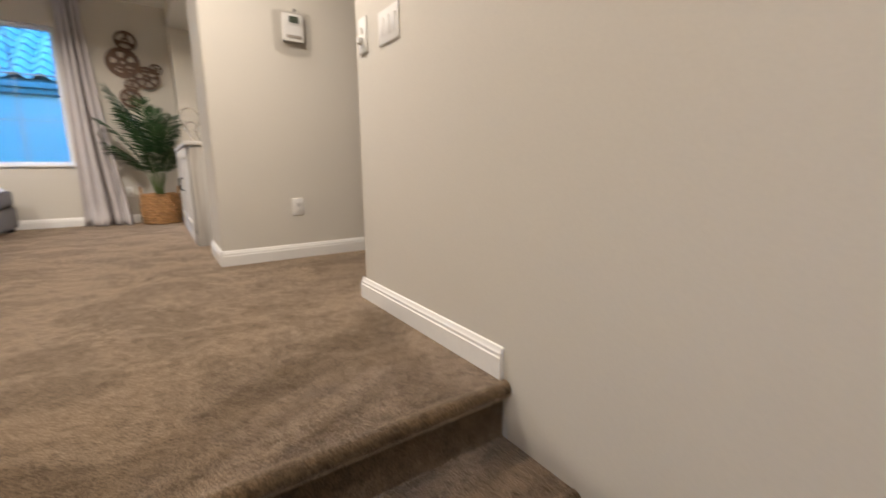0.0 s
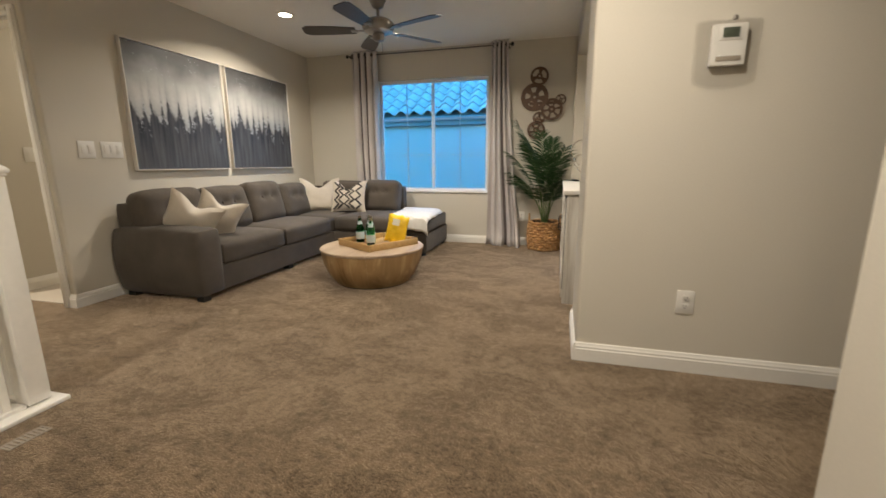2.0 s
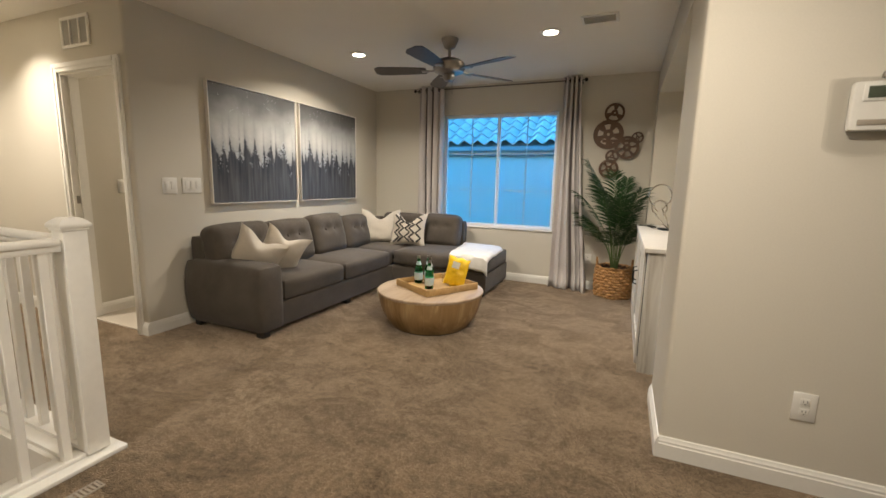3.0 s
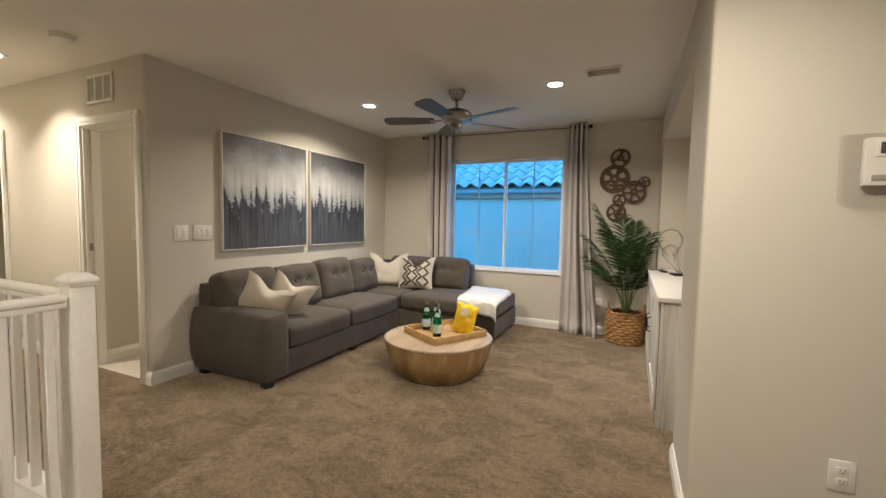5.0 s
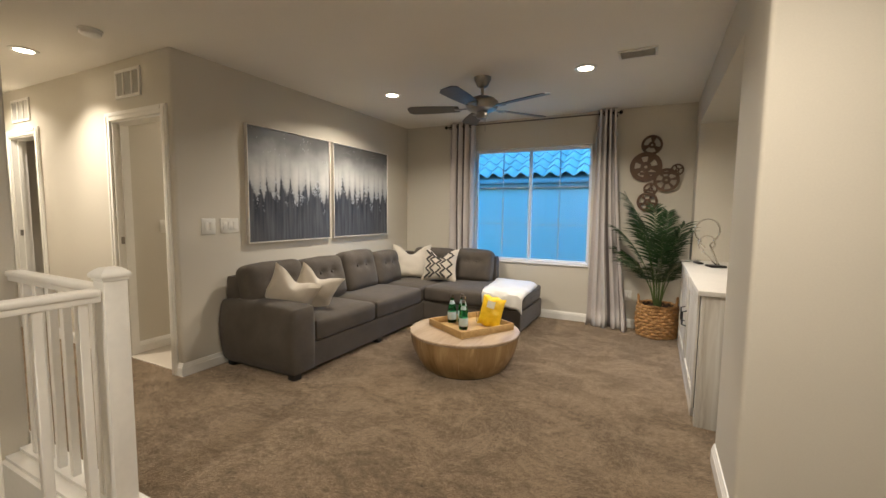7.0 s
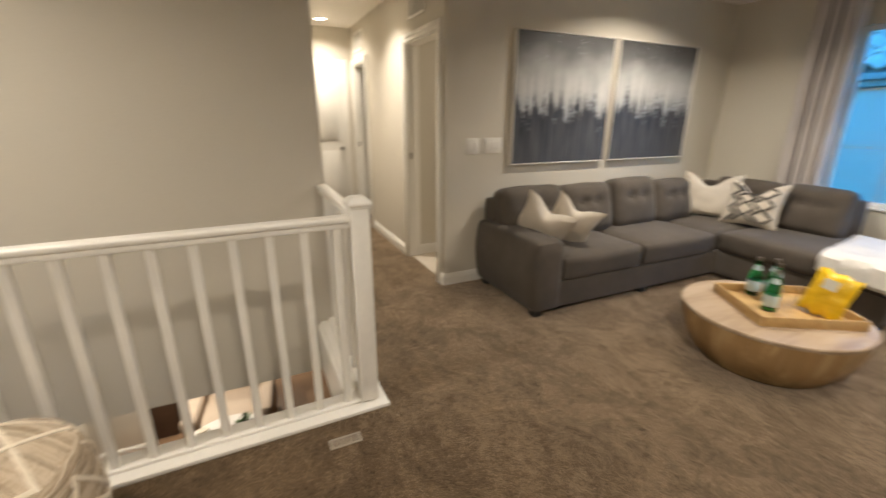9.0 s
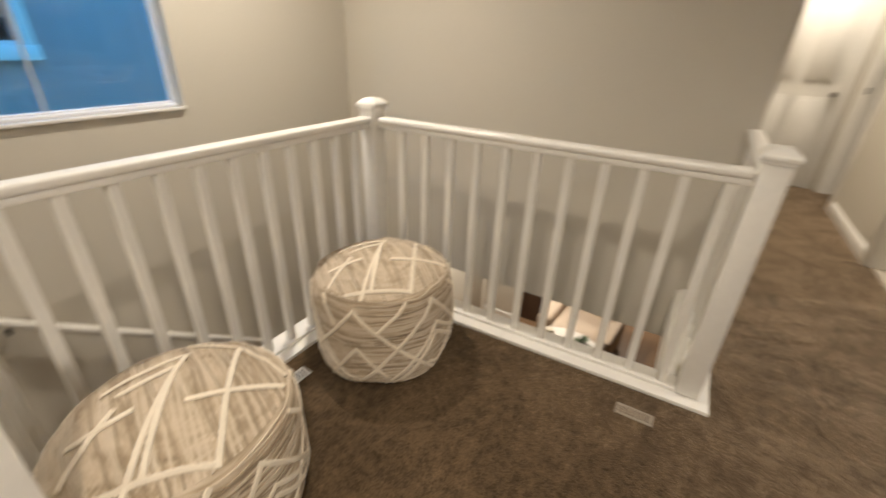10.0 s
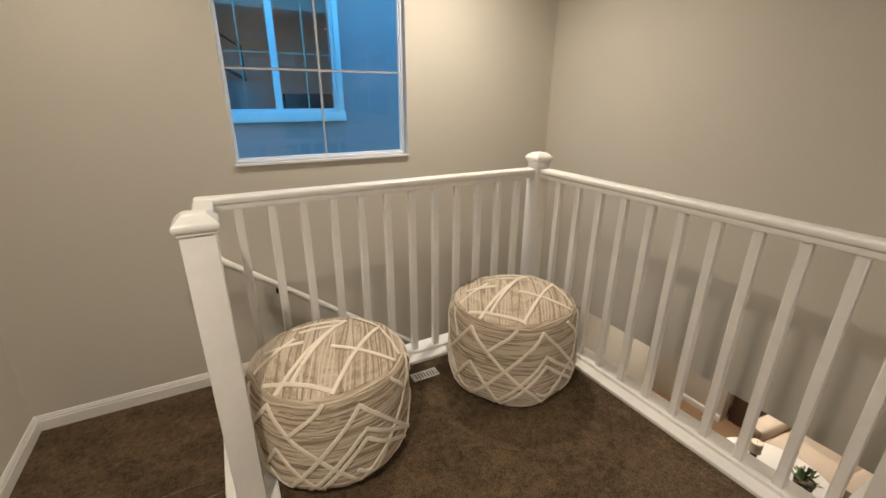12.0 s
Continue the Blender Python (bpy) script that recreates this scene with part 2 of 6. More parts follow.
M_WALL = mat("wall_paint", (0.60, 0.555, 0.47), rough=0.75, var=0.035, big=0.7, fine=140, bump=0.22, depth=0.0012, spec=0.25)
M_CEIL = mat("ceiling_paint", (0.84, 0.795, 0.715), rough=0.85, var=0.03, big=0.9, fine=120, bump=0.25, depth=0.0014, spec=0.2)
M_TRIM = mat("trim_paint", (0.80, 0.77, 0.71), rough=0.38, var=0.03, big=3, fine=40, bump=0.05)
M_RAIL = mat("rail_paint", (0.86, 0.83, 0.77), rough=0.32, var=0.04, big=4, fine=30, bump=0.06)
M_CARPET = carpet_mat()
M_SOFA = mat("sofa_fabric", (0.090, 0.075, 0.061), rough=0.9, var=0.26, big=5, fine=330, bump=0.7, depth=0.002, spec=0.2, sheen=0.12)
M_BLACK = mat("black_foot", (0.02, 0.018, 0.016), rough=0.5, var=0.2)
M_CREAM = mat("cream_cloth", (0.58, 0.52, 0.435), rough=0.9, var=0.08, big=9, fine=300, bump=0.5, depth=0.0015, spec=0.15, sheen=0.2)
M_PEACH = mat("peach_upholstery", (0.52, 0.42, 0.32), rough=0.9, var=0.08, big=5, fine=200, bump=0.4)
M_DARKYARN = mat("dark_yarn", (0.06, 0.055, 0.05), rough=0.9, var=0.2, fine=200, bump=0.4)
M_THROW = mat("white_throw", (0.78, 0.75, 0.70), rough=0.95, var=0.05, big=8, fine=200, bump=0.8, depth=0.003, sheen=0.3)
M_OAK = band_mat("pale_oak", ((0.3, (0.26, 0.16, 0.08)), (0.5, (0.45, 0.30, 0.16)), (0.7, (0.58, 0.42, 0.25))), (9, 9, 1.2), rough=0.45)
M_OAKTOP = band_mat("oak_top", ((0.3, (0.32, 0.225, 0.14)), (0.5, (0.42, 0.315, 0.215)), (0.7, (0.48, 0.375, 0.27))), (14, 1.6, 4), rough=0.4)
M_STAVE = band_mat("oak_stave", ((0.32, (0.20, 0.115, 0.045)), (0.46, (0.36, 0.225, 0.10)), (0.56, (0.42, 0.27, 0.125)), (0.68, (0.60, 0.43, 0.23))), (6, 6, 0.6), rough=0.42)
M_TRAY = band_mat("tray_wood", ((0.3, (0.40, 0.245, 0.09)), (0.7, (0.58, 0.39, 0.17))), (3, 16, 16), rough=0.45)
M_WHITEWASH = band_mat("whitewashed_wood", ((0.3, (0.38, 0.33, 0.27)), (0.48, (0.58, 0.54, 0.47)), (0.7, (0.70, 0.67, 0.61))), (16, 16, 1.3), rough=0.6)
M_CABTOP = mat("cabinet_top", (0.70, 0.66, 0.60), rough=0.5, var=0.06, big=4, fine=60, bump=0.05)
M_DARK = mat("dark_metal", (0.03, 0.028, 0.026), rough=0.45, metal=0.7, var=0.2)
M_RUST = mat("bronze_gears", (0.11, 0.065, 0.04), rough=0.55, metal=0.55, var=0.35, big=14, fine=90, bump=0.3)
M_NICKEL = mat("brushed_nickel", (0.31, 0.285, 0.26), rough=0.28, metal=1.0, var=0.06, fine=200, bump=0.02)
M_SILVER = mat("silver_wire", (0.72, 0.69, 0.63), rough=0.16, metal=1.0, var=0.03, bump=0)
M_BLADE = mat("fan_blade_walnut", (0.045, 0.035, 0.03), rough=0.35, var=0.25, big=3, fine=40, bump=0.1, stretch=(1, 8, 8))
M_CURTAIN = mat("curtain_cloth", (0.57, 0.525, 0.50), rough=0.85, var=0.06, big=6, fine=350, bump=0.35, depth=0.001, spec=0.2, sheen=0.15)
M_ROD = mat("rod_metal", (0.16, 0.14, 0.12), rough=0.5, metal=0.4, var=0.1)
M_CURTAINDARK = mat("curtain_band", (0.15, 0.125, 0.115), rough=0.9, var=0.1, fine=300, bump=0.3)
M_LEAF = mat("palm_leaf", (0.022, 0.062, 0.016), rough=0.42, var=0.4, big=7, fine=50, bump=0.1)
M_SPRIG = mat("sprig_leaf", (0.10, 0.17, 0.06), rough=0.5, var=0.3, big=14, fine=60)
M_STEM = mat("palm_stem", (0.10, 0.15, 0.045), rough=0.5, var=0.25, big=12, fine=80)
M_BASKET = mat("woven_reed", (0.46, 0.25, 0.095), rough=0.6, var=0.6, big=22, fine=120, bump=0.5, depth=0.003)
M_PETAL = mat("pink_petal", (0.68, 0.44, 0.38), rough=0.7, var=0.15, big=20, fine=90)
M_SOIL = mat("potting_soil", (0.05, 0.035, 0.025), rough=0.95, var=0.4, fine=120, bump=0.8, depth=0.01)
M_YELLOW = mat("yellow_foil", (0.86, 0.55, 0.015), rough=0.3, var=0.12, big=9, fine=26, bump=0.5, depth=0.012)
M_WHITEPRINT = mat("pale_print", (0.78, 0.76, 0.68), rough=0.4, var=0.06)
M_GREENGLASS = glass("green_glass", (0.03, 0.32, 0.09), 0.03)
M_LABEL = mat("bottle_label", (0.50, 0.62, 0.66), rough=0.5, var=0.15, big=50, fine=120, bump=0)

M_TUMBLER = glass("tumbler_glass", (0.97, 0.98, 0.97), 0.0, 1.45)
M_CLEAR = pane_glass("clear_plastic", 0.05, 0.984)
M_PLASTIC = mat("white_plastic", (0.76, 0.73, 0.67), rough=0.35, var=0.02, bump=0)
M_REG = mat("tan_metal", (0.34, 0.29, 0.23), rough=0.5, var=0.08)
M_SCREEN = mat("thermostat_screen", (0.07, 0.085, 0.06), rough=0.2, var=0.05, bump=0)
M_SLOT = mat("slot_shade", (0.10, 0.09, 0.08), rough=0.6, var=0.05, bump=0)
M_GRILLE = mat("grille_filter", (0.36, 0.34, 0.30), rough=0.8, var=0.1, big=8, fine=300, bump=0.4)
M_YARN = band_mat("pouf_yarn", ((0.30, (0.24, 0.175, 0.11)), (0.45, (0.44, 0.35, 0.245)), (0.60, (0.58, 0.48, 0.36)), (0.75, (0.68, 0.59, 0.46))), (7, 7, 95), rough=0.95, wobble=0.5)
M_YARNDARK = mat("dark_pouf_yarn", (0.31, 0.24, 0.165), rough=0.95, var=0.3, big=18, fine=240, bump=0.5)
M_YARNPALE = mat("pale_yarn", (0.60, 0.51, 0.39), rough=0.95, var=0.15, fine=200, bump=0.4)
M_CORD = mat("white_cord", (0.80, 0.71, 0.57), rough=0.9, var=0.1, big=25, fine=260, bump=0.7, depth=0.003)
M_VINYL = mat("window_vinyl", (0.80, 0.80, 0.80), rough=0.4, var=0.02, bump=0.03)
# greyer than the white vinyl: the bars' dim dusk lighting is put into the colour
M_GRID = mat("grille_bar_dimmed", (0.42, 0.43, 0.44), rough=0.5, var=0.03, bump=0)
M_PANE = pane_glass("window_glass")
M_STUCCO = mat("stucco", (0.47, 0.47, 0.455), rough=0.9, var=0.06, big=1.2, fine=70, bump=0.6, depth=0.006)
M_STUCCO2 = mat("stucco_grey", (0.42, 0.285, 0.265), rough=0.9, var=0.08, big=1.2, fine=70, bump=0.6, depth=0.006)
M_FASCIA = mat("fascia_board", (0.23, 0.24, 0.25), rough=0.7, var=0.1)
M_TILE = mat("roof_tile", (0.60, 0.50, 0.44), rough=0.85, var=0.22, big=3, fine=40, bump=0.5, depth=0.006, each=0.5)
M_OUTTRIM = mat("outside_trim", (0.78, 0.68, 0.62), rough=0.6, var=0.04)
M_GROUND = mat("gravel_ground", (0.22, 0.20, 0.18), rough=0.95, var=0.3, fine=90, bump=0.8, depth=0.02)
M_MUNTIN = mat("pale_green_muntin", (0.45, 0.46, 0.33), rough=0.5, var=0.04)
M_NIGHTROOM = mat("unlit_room", (0.40, 0.38, 0.34), rough=0.8, var=0.1)
M_LAMP = glow("lamp_lens", (1.0, 0.86, 0.66), 26.0)
M_SMALLLAMP = glow("far_lamp", (1.0, 0.95, 0.85), 7.0)
M_BEIGETILE = mat("beige_tile", (0.52, 0.46, 0.38), rough=0.5, var=0.06, big=3, fine=60)
M_LOWFLOOR = mat("lower_floor_tile", (0.20, 0.12, 0.065), rough=0.4, var=0.2, big=2, fine=40)
M_BROWN = mat("brown_leather", (0.09, 0.05, 0.03), rough=0.45, var=0.2, big=7, fine=90, bump=0.2)
M_TUB = mat("tub_acrylic", (0.50, 0.50, 0.50), rough=0.3, var=0.03, bump=0)


# ---- mesh helpers ----
def part(name, bm, material, parent=None, label="", smooth=True):
    me = bpy.data.meshes.new(name)
    bmesh.ops.recalc_face_normals(bm, faces=bm.faces)
    for f in bm.faces:
        f.smooth = smooth
    bm.to_mesh(me)
    bm.free()
    me.materials.append(material)
    if smooth:
        me.set_sharp_from_angle(angle=radians(38))
    ob = new(name, me)
    if parent is not None:
        ob.parent = parent
    if label:
        ob["label"] = label
    return ob


def thing(name, label, category, m=None, group="", kind=""):
    ob = new(name)
    ob.empty_display_size = 0.1
    if m is not None:
        ob.matrix_basis = m
    return tagged(ob, label, category, group, kind)


def B():
    return bmesh.new()


def box(bm, x0, x1, y0, y1, z0, z1, bevel=0.0, seg=2):
    made = bmesh.ops.create_cube(bm, size=1.0)["verts"]
    for v in made:
        v.co = Vector((x0 + (v.co.x + 0.5) * (x1 - x0), y0 + (v.co.y + 0.5) * (y1 - y0), z0 + (v.co.z + 0.5) * (z1 - z0)))
    if bevel:
        edges = list({e for v in made for e in v.link_edges})
        bmesh.ops.bevel(bm, geom=edges, offset=bevel, segments=seg, profile=0.5, affect="EDGES")
    return bm


def stack(bm, rings):
    """Square rings (half width, height) skinned into one block."""
    rows = [[bm.verts.new((sx * h, sy * h, z)) for sx, sy in ((1, 1), (-1, 1), (-1, -1), (1, -1))] for h, z in rings]
    for a, c in zip(rows, rows[1:]):
        for i in range(4):
            j = (i + 1) % 4
            bm.faces.new((a[i], a[j], c[j], c[i]))
    bm.faces.new(rows[0][::-1])
    bm.faces.new(rows[-1])
    return bm


def obox(*a, bevel=0.0, seg=2):
    return box(B(), *a, bevel=bevel, seg=seg)


def lathe(bm, profile, seg=32, cx=0.0, cy=0.0):
    rings = []
    for r, z in profile:
        rings.append([bm.verts.new((cx + r * math.cos(2 * math.pi * i / seg), cy + r * math.sin(2 * math.pi * i / seg), z)) for i in range(seg)])
    for a, c in zip(rings, rings[1:]):
        for i in range(seg):
            j = (i + 1) % seg
            bm.faces.new((a[i], a[j], c[j], c[i]))
    for ring, flip in ((rings[0], True), (rings[-1], False)):
        bm.faces.new(ring[::-1] if flip else ring)
    return bm


def tube(bm, pts, r, seg=6, closed=False):
    """A round bar along pts; r is a number or one for each point."""
    pts = [Vector(p) for p in pts]
    n = len(pts)
    radii = r if isinstance(r, (list, tuple)) else [r] * n
    rings, side = [], None
    for i, p in enumerate(pts):
        a = pts[(i - 1) % n] if closed or i else p
        c = pts[(i + 1) % n] if closed or i < n - 1 else p
        d = (c - a).normalized()
        if side is None:
            side = d.orthogonal().normalized()
        side = (side - d * side.dot(d)).normalized()
        up = d.cross(side)
        rings.append([bm.verts.new(p + radii[i] * (math.cos(2 * math.pi * k / seg) * side + math.sin(2 * math.pi * k / seg) * up)) for k in range(seg)])
    pairs = list(zip(rings, rings[1:])) + ([(rings[-1], rings[0])] if closed else [])
    for a, c in pairs:
        for k in range(seg):
            j = (k + 1) % seg
            bm.faces.new((a[k], a[j], c[j], c[k]))
    if not closed:
        bm.faces.new(rings[0][::-1])
        bm.faces.new(rings[-1])
    return bm


def cushion(bm, x0, x1, y0, y1, z0, z1, e=6.0, cuts=8, puff=(0, 0, 0), wob=0.0, seed=0.0):
    """A padded block: rounded edges, faces puffed outwards by metres on each axis."""
    made = bmesh.ops.create_cube(bm, size=2.0)["verts"]
    edges = list({ed for v in made for ed in v.link_edges})
    bmesh.ops.subdivide_edges(bm, edges=edges, cuts=cuts, use_grid_fill=True)
    verts = list(bm.verts)
    c, h = Vector(((x0 + x1) / 2, (y0 + y1) / 2, (z0 + z1) / 2)), Vector(((x1 - x0) / 2, (y1 - y0) / 2, (z1 - z0) / 2))
    least = min(h)
    for v in verts:
        q = v.co.copy()
        p = [0, 0, 0]
        # round off by an inset that is equal on all axes
        rad = least * 2.2 / e
        core = Vector((max(h.x - rad, 0), max(h.y - rad, 0), max(h.z - rad, 0)))
        w = Vector((q.x * h.x, q.y * h.y, q.z * h.z))
        k = Vector((max(-core.x, min(core.x, w.x)), max(-core.y, min(core.y, w.y)), max(-core.z, min(core.z, w.z))))
        d = w - k
        if d.length > 1e-6:
            far = max(abs(d.x), abs(d.y), abs(d.z))
            d = d.normalized() * far if far > 0 else d
        w = k + d
        f = (1 - q.x ** 2), (1 - q.y ** 2), (1 - q.z ** 2)
        w.x += puff[0] * q.x * f[1] * f[2]
        w.y += puff[1] * q.y * f[0] * f[2]
        w.z += puff[2] * q.z * f[0] * f[1]
        if wob:
            s = w * 5 + Vector((seed, seed * 2, 0))
            w += Vector((noise.noise(s), noise.noise(s + Vector((7, 0, 0))), noise.noise(s + Vector((0, 9, 0))))) * wob
        v.co = c + w
    return bm


def pillow_mesh(bm, w, h, t, n=16, seed=0.0, chop=0.0):
    """A scatter cushion standing in xz, thickness along y, with pointed corners and creases."""
    grid = {}
    for s in (1, -1):
        for i in range(n + 1):
            for j in range(n + 1):
                u, v = 2 * i / n - 1, 2 * j / n - 1
                rim = i in (0, n) or j in (0, n)
                if s < 0 and rim:
                    grid[s, i, j] = grid[1, i, j]
                    continue
                x = u * w / 2 * (1 - 0.13 * (1 - v * v))
                z = v * h / 2 * (1 - 0.13 * (1 - u * u)) - chop * max(v, 0) ** 2 * math.exp(-(u / 0.42) ** 2)
                y = s * t / 2 * ((1 - u ** 2) * (1 - v ** 2)) ** 0.42
                q = Vector((x * 7 + seed, y * 3, z * 7))
                k = (noise.noise(q) * 0.012 + noise.noise(q * 2.3) * 0.007) * (0 if rim else 1)
                grid[s, i, j] = bm.verts.new((x, y + k, z + h / 2))
        for i in range(n):
            for j in range(n):
                f = [grid[s, i, j], grid[s, i + 1, j], grid[s, i + 1, j + 1], grid[s, i, j + 1]]
                bm.faces.new(f if s < 0 else f[::-1])
    return bm


def pillow_y(u, v, t):
    return t / 2 * max((1 - u ** 2) * (1 - v ** 2), 0) ** 0.42


def wall(name, boxes, material=None, label="greige painted wall with a light orange-peel texture", nose=()):
    """Boxes joined into one wall; nose lists the plan corners that are rounded off."""
    bm = B()
    for b in boxes:
        made = set(bm.verts)
        box(bm, *b)
        fresh = [v for v in bm.verts if v not in made]
        for cx, cy in nose:
            edges = [e for v in fresh if v.is_valid for e in v.link_edges if all(abs(w.co.x - cx) < 1e-4 and abs(w.co.y - cy) < 1e-4 for w in e.verts)]
            if edges:
                bmesh.ops.bevel(bm, geom=list(set(edges)), offset=0.019, segments=5, profile=0.5, affect="EDGES")
    ob = part(name, bm, material or M_WALL, smooth=bool(nose))
    return tagged(ob, label, "wall", kind="structure")


def baseboard(p, q, n, z=0.0, h=0.1):
    """A moulded skirting from p to q, standing out along n."""
    bm = B()
    p, q, n = Vector((*p, z)), Vector((*q, z)), Vector((*n, 0))
    prof = [(0, 0), (0.016, 0), (0.016, h * 0.66), (0.0125, h * 0.70), (0.0125, h * 0.80), (0.009, h * 0.86), (0.005, h * 0.97), (0, h)]
    ends = [[bm.verts.new(e + n * a + Vector((0, 0, c))) for a, c in prof] for e in (p, q)]
    for i in range(len(prof)):
        j = (i + 1) % len(prof)
        bm.faces.new((ends[0][i], ends[0][j], ends[1][j], ends[1][i]))
    bm.faces.new(ends[0])
    bm.faces.new(ends[1][::-1])
    ob = part("baseboard", bm, M_TRIM, smooth=False)
    return tagged(ob, "white painted moulded baseboard along the wall", "baseboard", kind="structure")


# ---- the setting ----
XL, XR, YN, YH, YT = -2.40, 1.108, 6.505, 3.272, 3.357
XE, XW, YS, YC = 1.595, -2.11, -0.38, 2.22
CEIL, LOW = 2.44, -2.73
RISE = 0.181

bm = B()
box(bm, -1.24, 0.42, 0.60, 2.2, -0.33, 0)
box(bm, 0.42, 4.3, 1.235, 2.2, -0.33, 0)
box(bm, -5.6, 4.3, 2.2, 6.75, -0.33, 0)
tagged(part("floor", bm, M_CARPET, smooth=False), "brown cut-pile carpet with swept pile marks", "floor", kind="structure")

tagged(part("ceiling", obox(-5.6, 4.3, -0.7, 6.75, CEIL, CEIL + 0.1), M_CEIL, smooth=False), "flat off-white painted ceiling", "ceiling", kind="structure")

# walls of the upper floor
wall("wall_north", [(XL - 0.12, -1.37, YN, YN + 0.14, 0, CEIL), (0.095, XR + 0.8, YN, YN + 0.14, 0, CEIL),
                    (-1.37, 0.095, YN, YN + 0.14, 0, 0.668), (-1.37, 0.095, YN, YN + 0.14, 2.083, CEIL)])
wall("wall_west", [(XL - 0.12, XL, YH + 0.12, YN, 0, CEIL)])
D1A, D1B, D2A, D2B, DTOP = -3.235, -2.515, -5.2, -4.585, 1.985
wall("wall_hall_north", [(D1B, XL, YH, YH + 0.12, 0, CEIL), (D2B, D1A, YH, YH + 0.12, 0, CEIL), (-5.42, D2A, YH, YH + 0.12, 0, CEIL),
                         (D1A, D1B, YH, YH + 0.12, DTOP, CEIL), (D2A, D2B, YH, YH + 0.12, DTOP, CEIL)], nose=((XL, YH),))
wall("wall_hall_south", [(-5.3, XW - 0.12, 2.18, 2.30, 0, CEIL)])
wall("wall_hall_end", [(-5.42, -5.3, 2.18, YH, 0, CEIL)])
wall("wall_stair_west", [(XW - 0.12, XW, YS, 2.30, -0.35, CEIL)], nose=((XW, 2.30),))
W2A, W2B, W2Z0, W2Z1 = -0.818, 0.315, 0.930, 2.12
wall("wall_south", [(XW - 0.12, W2A, YS - 0.14, YS, LOW, CEIL), (W2B, XE + 0.12, YS - 0.14, YS, LOW, CEIL),
                    (W2A, W2B, YS - 0.14, YS, LOW, W2Z0), (W2A, W2B, YS - 0.14, YS, W2Z1, CEIL)])
wall("wall_east", [(XE, XE + 0.12, YS, YC, -0.7, CEIL)], nose=((XE, YC),))
wall("wall_passage_south", [(XE + 0.12, 4.2, YC - 0.12, YC, 0, CEIL)])
wall("wall_passage_end", [(4.2, 4.3, YC - 0.12, YT + 0.12, 0, CEIL)])
wall("wall_thermostat", [(XR, 4.2, YT, YT + 0.12, 0, CEIL)], nose=((XR, YT),))
N0, N1, NTOP = 3.90, 6.16, 2.155
wall("wall_media", [(XR, XR + 0.12, YT + 0.12, N0, 0, CEIL)])
wall("wall_media_north", [(XR, XR + 0.12, N1, YN, 0, CEIL)])
wall("wall_media_header", [(XR, XR + 0.62, N0, N1, NTOP, CEIL)])
wall("wall_niche", [(XR + 0.62, XR + 0.74, N0 - 0.12, N1 + 0.12, 0, CEIL),
                    (XR + 0.12, XR + 0.62, N0 - 0.12, N0, 0, CEIL), (XR + 0.12, XR + 0.62, N1, N1 + 0.12, 0, CEIL)])
# small rooms behind the two doorways
wall("wall_closet", [(D1A - 0.14, D1A - 0.02, YH + 0.12, 5.4, 0, CEIL), (D1A - 0.02, XL - 0.12, 5.28, 5.4, 0, CEIL)])
wall("wall_bath", [(-5.42, -5.3, YH + 0.12, 5.4, 0, CEIL), (-5.3, D1A - 0.14, 5.28, 5.4, 0, CEIL), (-4.5, -4.4, YH + 0.12, 5.28, 0, CEIL)])
tagged(part("floor_tile", obox(D1A - 0.02, XL - 0.12, YH + 0.03, 5.28, 0, 0.006), M_BEIGETILE, smooth=False), "pale beige tile floor beyond the doorway", "floor", kind="structure")

# lower storey seen down the stairwell
tagged(part("floor_lower", obox(-9, 1.7, -3.2, 6.2, LOW - 0.1, LOW), M_LOWFLOOR, smooth=False), "warm brown floor of the storey below", "floor", kind="structure")
tagged(part("ceiling_lower", obox(-9, XW - 0.12, -3.2, 2.18, -0.35, -0.2), M_CEIL, smooth=False), "pale ceiling of the storey below", "ceiling", kind="structure")
# last box is unseen, put there only to stop outside light leaking in
wall("wall_lower", [(-9.1, -9, -3.2, 6.2, LOW, -0.2), (-9, XW - 0.12, -3.3, -3.2, LOW, -0.2), (-9, 1.7, 6.2, 6.3, LOW, -0.33),
                    (-1.24, 0.42, 0.62, 0.72, LOW, -0.33), (-9, -5.6, 2.18, 6.2, -0.33, -0.2), (XW - 0.24, XW - 0.12, -3.2, YS - 0.14, LOW, -0.2)])
# unseen wall, added to keep sky light from leaking under the floor
wall("light_stop_lower_east", [(1.7, 1.8, -0.6, 6.2, LOW, -0.33)])
tagged(part("wall_lower_side", obox(0.42, 1.7, 0.62, 0.72, LOW, -0.6), M_WALL, smooth=False), "painted wall under the landing", "wall", kind="structure")

# baseboards
for p, q, n, z in (((XL, YH), (XL, YN), (1, 0), 0), ((XL, YN), (XR, YN), (0, -1), 0), ((XR, YT - 0.016), (XR, N0), (-1, 0), 0),
                   ((XR, YT), (4.2, YT), (0, -1), 0), ((XE, 1.225), (XE, YC + 0.016), (-1, 0), 0), ((XE, YC), (4.2, YC), (0, 1), 0),
                   ((XR, N1), (XR, YN), (-1, 0), 0), ((D2B + 0.065, YH), (D1A - 0.065, YH), (0, -1), 0), ((D1B + 0.065, YH), (XL + 0.016, YH), (0, -1), 0),
                   ((D1A - 0.02, YH + 0.12), (D1A - 0.02, 5.28), (1, 0), 0.006), ((-5.3, 2.30), (XW, 2.30), (0, 1), 0),
                   ((XE, YS), (XE, 0.66), (-1, 0), -3 * RISE), ((XE, YS), (0.42, YS), (0, 1), -3 * RISE)):
    baseboard(p, q, n, z)


